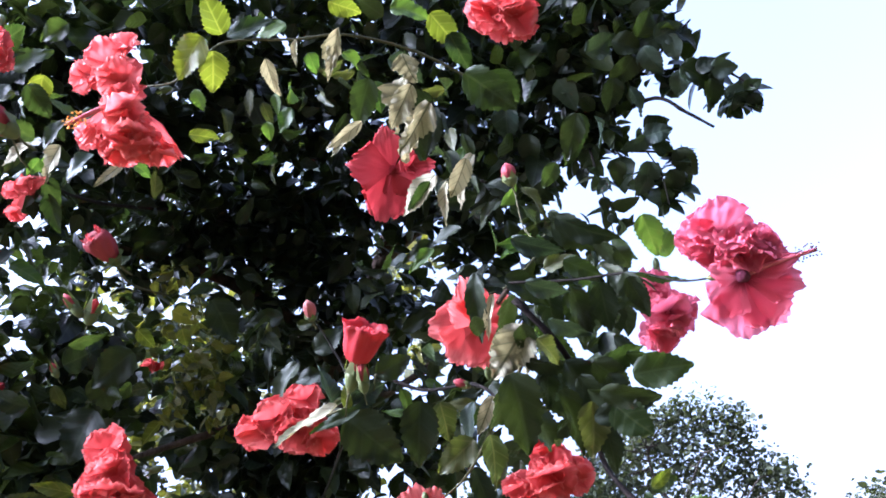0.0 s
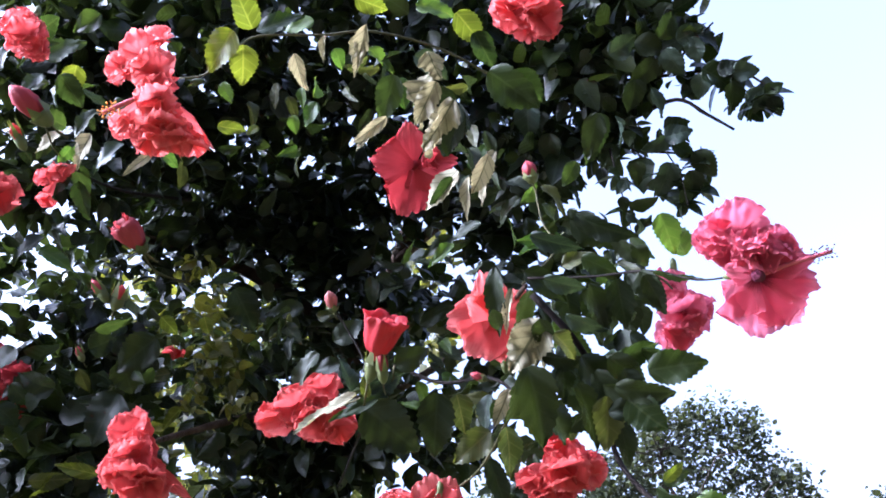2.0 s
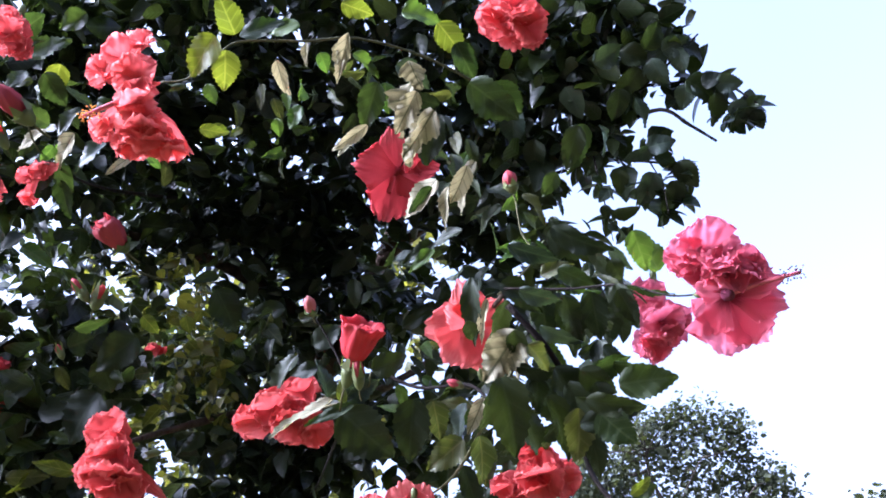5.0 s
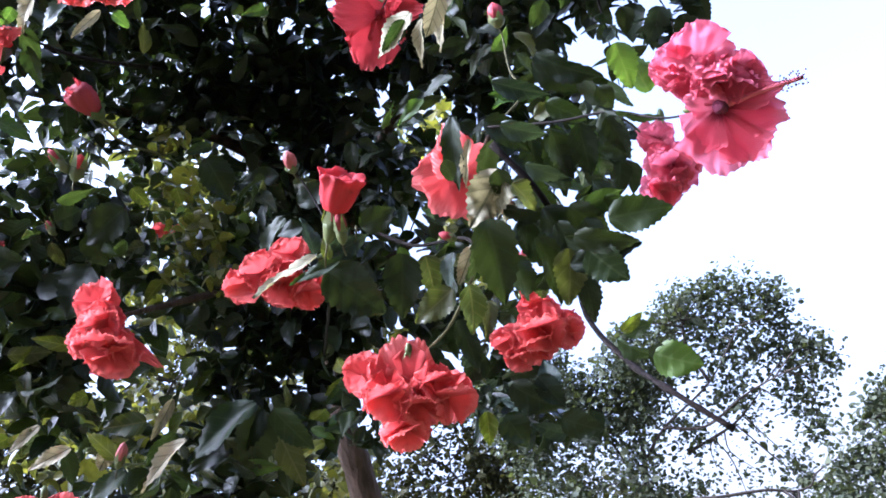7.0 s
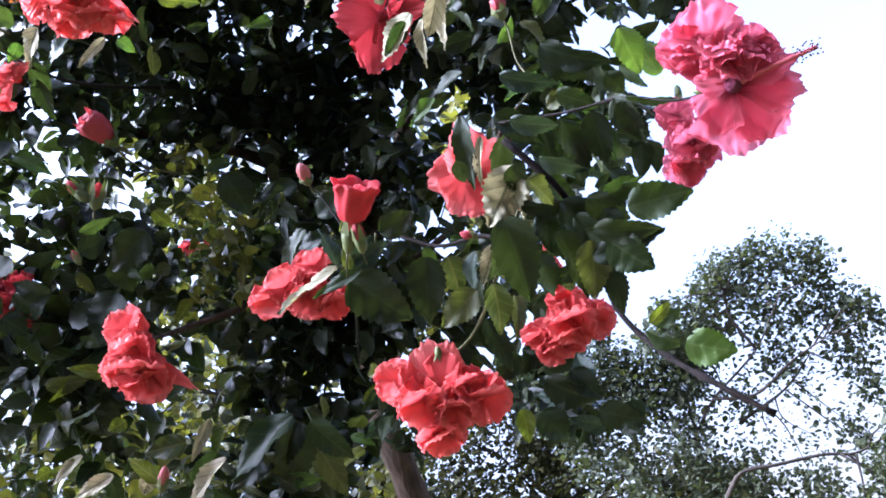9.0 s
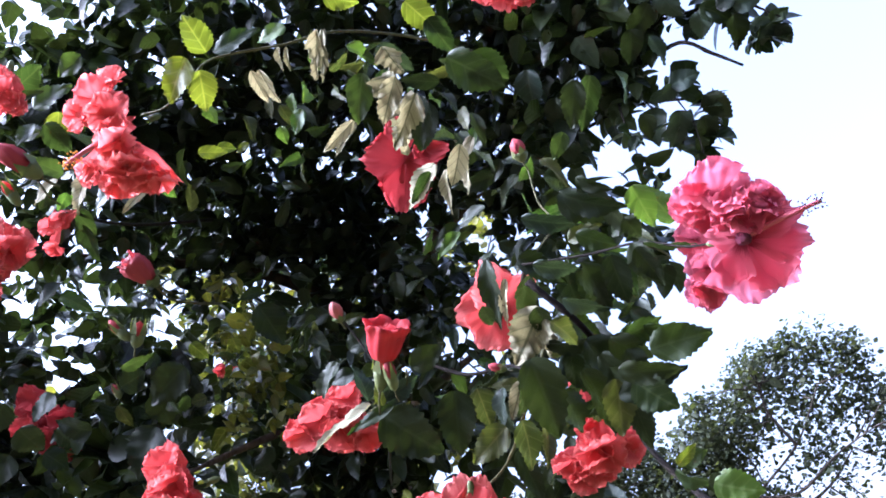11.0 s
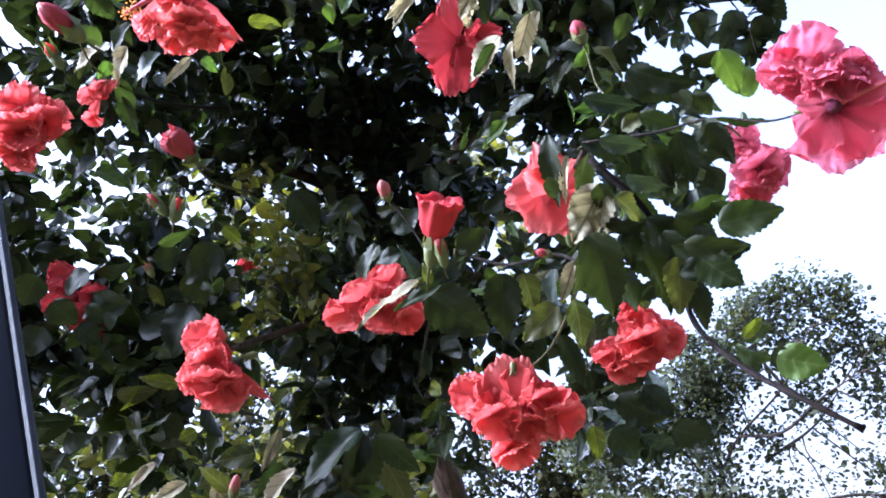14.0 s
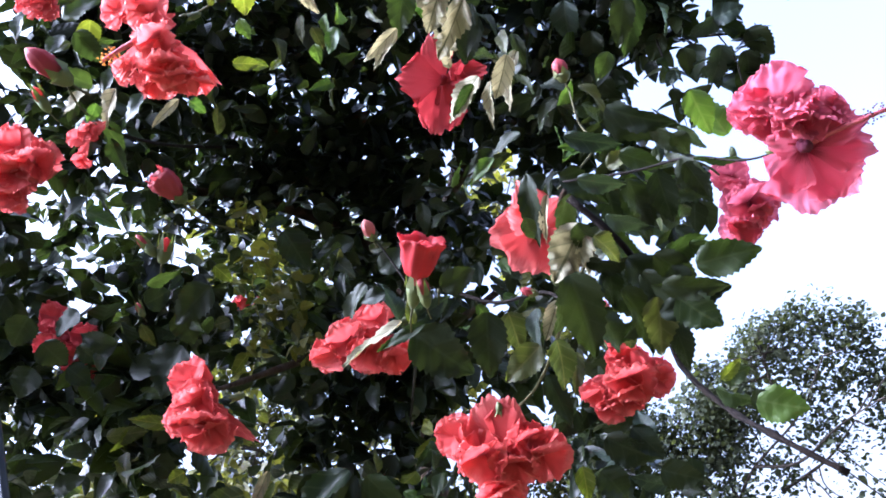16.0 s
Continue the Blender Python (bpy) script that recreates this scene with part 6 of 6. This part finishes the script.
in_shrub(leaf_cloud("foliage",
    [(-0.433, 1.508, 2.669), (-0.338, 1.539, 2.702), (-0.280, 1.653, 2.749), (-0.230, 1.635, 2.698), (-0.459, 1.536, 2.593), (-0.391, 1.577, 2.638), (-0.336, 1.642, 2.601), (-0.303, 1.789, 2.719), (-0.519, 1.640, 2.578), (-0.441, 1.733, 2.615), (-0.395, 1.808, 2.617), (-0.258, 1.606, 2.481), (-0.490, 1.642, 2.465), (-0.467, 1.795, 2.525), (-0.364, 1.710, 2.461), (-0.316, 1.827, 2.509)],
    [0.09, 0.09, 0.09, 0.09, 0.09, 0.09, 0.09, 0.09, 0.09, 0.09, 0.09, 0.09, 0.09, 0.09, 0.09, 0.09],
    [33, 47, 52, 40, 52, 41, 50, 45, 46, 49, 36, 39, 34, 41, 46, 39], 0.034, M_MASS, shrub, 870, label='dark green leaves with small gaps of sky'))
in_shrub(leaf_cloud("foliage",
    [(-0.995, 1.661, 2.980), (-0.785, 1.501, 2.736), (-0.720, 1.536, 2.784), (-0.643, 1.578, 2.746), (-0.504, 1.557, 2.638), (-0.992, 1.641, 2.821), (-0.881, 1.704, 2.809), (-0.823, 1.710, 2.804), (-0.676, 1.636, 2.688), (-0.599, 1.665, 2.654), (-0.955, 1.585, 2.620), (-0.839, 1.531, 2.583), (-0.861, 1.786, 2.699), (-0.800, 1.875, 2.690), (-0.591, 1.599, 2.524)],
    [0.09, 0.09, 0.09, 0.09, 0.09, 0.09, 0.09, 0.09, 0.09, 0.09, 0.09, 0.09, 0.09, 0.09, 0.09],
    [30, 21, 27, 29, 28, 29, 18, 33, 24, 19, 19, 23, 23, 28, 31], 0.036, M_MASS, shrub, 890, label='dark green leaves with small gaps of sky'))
# Clumps set out of view towards the sun, to shade the low left leaves.
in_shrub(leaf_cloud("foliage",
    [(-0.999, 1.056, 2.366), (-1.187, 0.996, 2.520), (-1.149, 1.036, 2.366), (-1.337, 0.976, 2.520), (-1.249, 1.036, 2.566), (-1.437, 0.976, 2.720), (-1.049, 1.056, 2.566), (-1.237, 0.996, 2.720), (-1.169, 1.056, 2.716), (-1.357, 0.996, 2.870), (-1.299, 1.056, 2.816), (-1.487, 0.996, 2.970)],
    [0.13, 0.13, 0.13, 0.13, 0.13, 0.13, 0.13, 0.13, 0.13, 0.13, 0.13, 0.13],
    [70, 70, 70, 70, 70, 70, 70, 70, 70, 70, 70, 70], 0.05, M_MASS, shrub, 905, label='unseen dark green leaves added to shade the crown from the sun'))
leaf((-0.543, 1.246, 1.942), (-0.498, 1.226, 1.943), 0.024, 20, 'lime', 'flat')
leaf_spray((-0.079, 1.439, 1.930), 0.035, 12, 0.05, 911, kinds=("dark", "dark", "green"))
leaf_spray((-0.074, 1.474, 1.901), 0.03, 9, 0.045, 912, kinds=("dark", "dark", "green"))

# trees beyond the shrub
far_tree((0.989, 12.431, 0.000), (1.824, 10.748, 3.777),
    [(3.305, 9.983, 5.082), (3.639, 9.942, 4.874), (2.873, 10.433, 5.109), (3.085, 10.205, 4.626), (3.679, 10.280, 4.464), (3.905, 10.045, 4.219), (2.532, 10.757, 4.707), (2.979, 10.380, 4.117), (3.742, 10.410, 3.884), (1.957, 10.592, 4.208), (2.440, 10.897, 3.845), (3.088, 10.455, 3.662), (3.716, 10.301, 3.419), (1.205, 11.033, 4.114), (1.677, 10.777, 3.602), (0.597, 11.135, 3.869), (1.007, 10.906, 3.328), (4.083, 10.031, 4.008), (1.694, 10.870, 3.043), (2.553, 10.664, 3.306), (2.113, 10.799, 3.044), (2.971, 10.582, 3.158), (1.019, 10.961, 4.462), (0.380, 11.023, 4.367), (1.662, 10.862, 4.154), (2.791, 10.695, 2.680), (1.783, 10.527, 4.548), (1.393, 10.665, 4.256), (1.099, 10.570, 4.702), (2.213, 10.451, 4.538), (0.632, 10.625, 4.636), (0.600, 10.512, 4.997), (1.069, 10.455, 5.063), (0.224, 10.602, 4.757), (1.278, 10.590, 4.575), (2.339, 10.307, 4.911), (1.922, 10.444, 4.745), (2.580, 10.222, 4.994), (1.957, 10.535, 4.418), (2.982, 10.059, 5.146), (2.536, 10.165, 5.182), (2.829, 10.054, 5.274), (3.118, 9.957, 5.307), (3.467, 10.478, 2.842), (3.361, 10.468, 3.150), (2.367, 9.896, 4.968), (2.106, 9.980, 4.775), (1.869, 10.081, 4.545), (2.219, 10.077, 4.559), (1.862, 9.924, 4.894), (2.595, 9.808, 5.168), (1.625, 10.026, 4.664)],
    [0.39, 0.32, 0.39, 0.45, 0.39, 0.32, 0.45, 0.45, 0.39, 0.39, 0.39, 0.35, 0.26, 0.39, 0.45, 0.45, 0.45, 0.17, 0.39, 0.39, 0.45, 0.32, 0.39, 0.39, 0.39, 0.39, 0.39, 0.39, 0.32, 0.32, 0.32, 0.32, 0.29, 0.39, 0.39, 0.26, 0.26, 0.23, 0.26, 0.23, 0.22, 0.22, 0.19, 0.26, 0.23, 0.27, 0.3, 0.3, 0.27, 0.2, 0.24, 0.27],
    [634, 533, 592, 704, 634, 421, 592, 592, 533, 873, 325, 130, 226, 560, 892, 963, 525, 99, 418, 120, 705, 78, 755, 755, 774, 402, 699, 699, 464, 320, 464, 376, 302, 583, 583, 242, 302, 141, 351, 127, 127, 127, 113, 221, 161, 119, 212, 212, 170, 212, 119, 212], 0.056, 301, "spreading broad-leaved tree beyond the shrub",
    [[(1.787, 10.831, 3.591), (2.094, 10.490, 3.869), (2.701, 10.139, 4.175), (3.135, 9.728, 4.612)], [(1.671, 11.051, 3.098), (1.587, 10.908, 3.660), (1.381, 10.776, 4.194), (1.281, 10.587, 4.614)], [(2.701, 10.139, 4.175), (2.576, 10.056, 4.602), (2.593, 9.916, 4.914)], [(2.094, 10.490, 3.869), (2.524, 10.335, 3.734), (3.006, 10.043, 3.906), (3.477, 9.891, 4.010)], [(2.343, 10.835, 3.594), (2.881, 10.457, 3.712), (3.242, 10.137, 3.945)]], thick=0.9)
far_tree((3.341, 7.951, 0.000), (3.894, 7.590, 2.754),
    [(3.491, 7.769, 2.832), (3.812, 7.587, 2.992), (3.830, 7.650, 2.583), (3.234, 7.910, 2.633), (3.362, 7.891, 2.379), (2.999, 8.046, 2.267), (2.778, 8.333, 2.288), (3.244, 7.975, 1.977), (2.776, 8.149, 1.946), (2.477, 8.447, 2.030), (3.839, 7.693, 2.185), (3.367, 7.794, 2.988), (3.501, 7.737, 2.981), (3.311, 7.823, 2.961), (3.602, 7.685, 3.012), (3.097, 7.964, 2.637), (2.879, 8.070, 2.439), (3.499, 7.791, 2.676), (3.280, 7.908, 2.513), (3.181, 7.895, 2.861), (3.415, 7.746, 3.121), (3.610, 7.649, 3.161), (3.766, 7.574, 3.165), (2.973, 8.003, 2.686)],
    [0.25, 0.3, 0.35, 0.18, 0.3, 0.3, 0.2, 0.35, 0.3, 0.25, 0.4, 0.1, 0.2, 0.17, 0.2, 0.17, 0.2, 0.25, 0.22, 0.2, 0.17, 0.18, 0.2, 0.18],
    [354, 462, 462, 139, 509, 636, 385, 808, 693, 500, 462, 46, 230, 169, 201, 169, 308, 339, 277, 107, 78, 107, 139, 93], 0.049, 302, "dark leafy tree with a pale curved limb",
    [[(1.185, 8.454, 2.293), (1.429, 8.362, 2.504), (1.634, 8.289, 2.670), (1.946, 8.302, 2.647), (2.360, 8.322, 2.611), (2.633, 8.354, 2.543), (2.912, 8.335, 2.591)], [(3.413, 7.906, 1.963), (3.435, 7.851, 2.451), (3.485, 7.753, 2.937)]])
far_tree((-0.291, 12.962, 0.000), (0.073, 12.806, 4.241),
    [(-1.262, 12.707, 4.366), (-0.654, 12.811, 4.118), (0.025, 12.837, 4.089), (0.480, 12.917, 3.628), (1.179, 12.944, 3.174), (-0.966, 12.879, 3.635), (-0.185, 12.954, 3.415), (0.544, 12.999, 3.042), (1.806, 12.917, 2.821), (2.775, 12.771, 2.593), (-0.151, 12.711, 4.636), (-0.947, 12.614, 4.857), (0.486, 12.752, 4.451), (-1.596, 12.665, 4.373), (-1.579, 12.500, 5.023), (2.378, 12.802, 3.040), (3.287, 12.658, 2.504), (3.738, 12.560, 2.122), (1.174, 12.826, 3.911), (1.837, 12.843, 3.375), (-0.957, 12.455, 5.396), (-0.408, 12.547, 5.206), (0.178, 12.581, 5.124), (0.676, 12.511, 5.310), (-0.047, 12.458, 5.521)],
    [0.46, 0.53, 0.46, 0.53, 0.53, 0.53, 0.53, 0.53, 0.46, 0.38, 0.46, 0.46, 0.46, 0.53, 0.46, 0.53, 0.53, 0.53, 0.46, 0.46, 0.38, 0.42, 0.42, 0.38, 0.34],
    [425, 560, 1158, 608, 1581, 510, 1158, 1120, 885, 295, 914, 408, 480, 442, 340, 1265, 590, 590, 480, 1372, 288, 323, 668, 685, 386], 0.076, 303, "distant dark wood edge under the sky",
    [[(-0.194, 12.915, 3.661), (-0.450, 12.798, 4.225), (-0.675, 12.695, 4.617)], [(-0.194, 12.915, 3.661), (0.528, 12.890, 3.777), (1.123, 12.858, 3.762)]], M_THICKET)
far_tree((-4.493, 8.633, 0.000), (-4.195, 8.447, 4.957),
    [(-4.384, 8.186, 5.318), (-4.149, 8.474, 4.950), (-4.493, 8.403, 4.671), (-3.721, 8.705, 4.878), (-3.229, 8.800, 5.141), (-4.088, 8.720, 4.372), (-3.427, 9.015, 4.354), (-2.785, 9.126, 4.698), (-2.697, 9.335, 4.135), (-2.142, 9.394, 4.435), (-1.860, 9.616, 3.873), (-4.471, 8.609, 4.112), (-3.737, 9.024, 3.897), (-2.818, 9.430, 3.622), (-4.883, 8.013, 5.057), (-5.094, 8.129, 4.448), (-2.891, 8.739, 5.553), (-1.892, 9.693, 3.511), (-1.511, 9.758, 3.536), (-2.064, 9.590, 3.800), (-1.594, 9.652, 3.930)],
    [0.41, 0.41, 0.41, 0.35, 0.35, 0.47, 0.41, 0.35, 0.41, 0.35, 0.35, 0.47, 0.47, 0.47, 0.47, 0.53, 0.23, 0.41, 0.41, 0.41, 0.35],
    [1096, 1096, 1206, 804, 731, 1315, 1096, 841, 1096, 841, 950, 1315, 1315, 1315, 1096, 1315, 402, 913, 913, 913, 731], 0.06, 304, "thick leafy tree behind the shrub",
    [[(-4.407, 8.537, 4.433), (-3.845, 8.686, 4.785), (-3.259, 8.835, 5.029)], [(-4.407, 8.537, 4.433), (-4.575, 8.264, 4.905), (-4.777, 8.036, 5.151)], [(-4.271, 8.691, 4.183), (-3.193, 9.081, 4.424), (-2.314, 9.338, 4.475)]], M_THICKET)
# This tree's yellow is sunlight held in the leaf colour.
far_tree((-0.718, 3.337, 0.000), (-0.665, 3.251, 2.525),
    [(-0.620, 2.874, 3.321), (-0.437, 2.884, 3.367), (-0.387, 3.160, 3.323), (-0.574, 2.984, 3.162), (-0.843, 3.119, 3.215), (-0.821, 3.024, 2.967), (-0.617, 3.078, 2.971), (-0.412, 3.271, 3.117), (-0.941, 3.052, 2.828), (-0.765, 3.139, 2.754), (-0.582, 3.357, 2.869), (-0.471, 3.262, 2.607), (-1.103, 3.041, 2.716), (-0.921, 3.145, 2.622), (-0.713, 3.221, 2.578), (0.231, 3.022, 3.582), (0.095, 2.930, 3.369), (0.150, 3.254, 3.219), (0.203, 3.199, 2.879), (-0.057, 3.175, 2.929), (-0.213, 3.222, 2.800), (-1.192, 2.915, 2.905), (-0.458, 3.345, 2.349), (-1.113, 3.132, 2.458), (-1.295, 2.984, 2.650)],
    [0.14, 0.12, 0.12, 0.14, 0.14, 0.14, 0.14, 0.12, 0.14, 0.14, 0.14, 0.14, 0.14, 0.14, 0.14, 0.10, 0.10, 0.10, 0.10, 0.10, 0.10, 0.12, 0.14, 0.14, 0.14],
    [151, 151, 151, 179, 165, 179, 179, 151, 165, 179, 165, 165, 165, 179, 179, 96, 96, 96, 83, 96, 110, 123, 151, 151, 151], 0.042, 305, "slender tree close behind the shrub, leaves coloured as sunlit",
    [[(-0.697, 3.280, 2.407), (-0.707, 3.160, 2.743), (-0.644, 3.048, 3.016), (-0.483, 2.919, 3.300)], [(-0.686, 3.271, 2.446), (-0.448, 3.237, 2.686), (-0.209, 3.186, 2.883), (0.106, 2.993, 3.271)], [(-0.716, 3.274, 2.411), (-0.900, 3.121, 2.699), (-1.060, 3.018, 2.808)]], M_MASS_LIT, 0.35)
gate_post((-0.204, 0.937, 0.000), (-0.102, -0.061, 0.993))
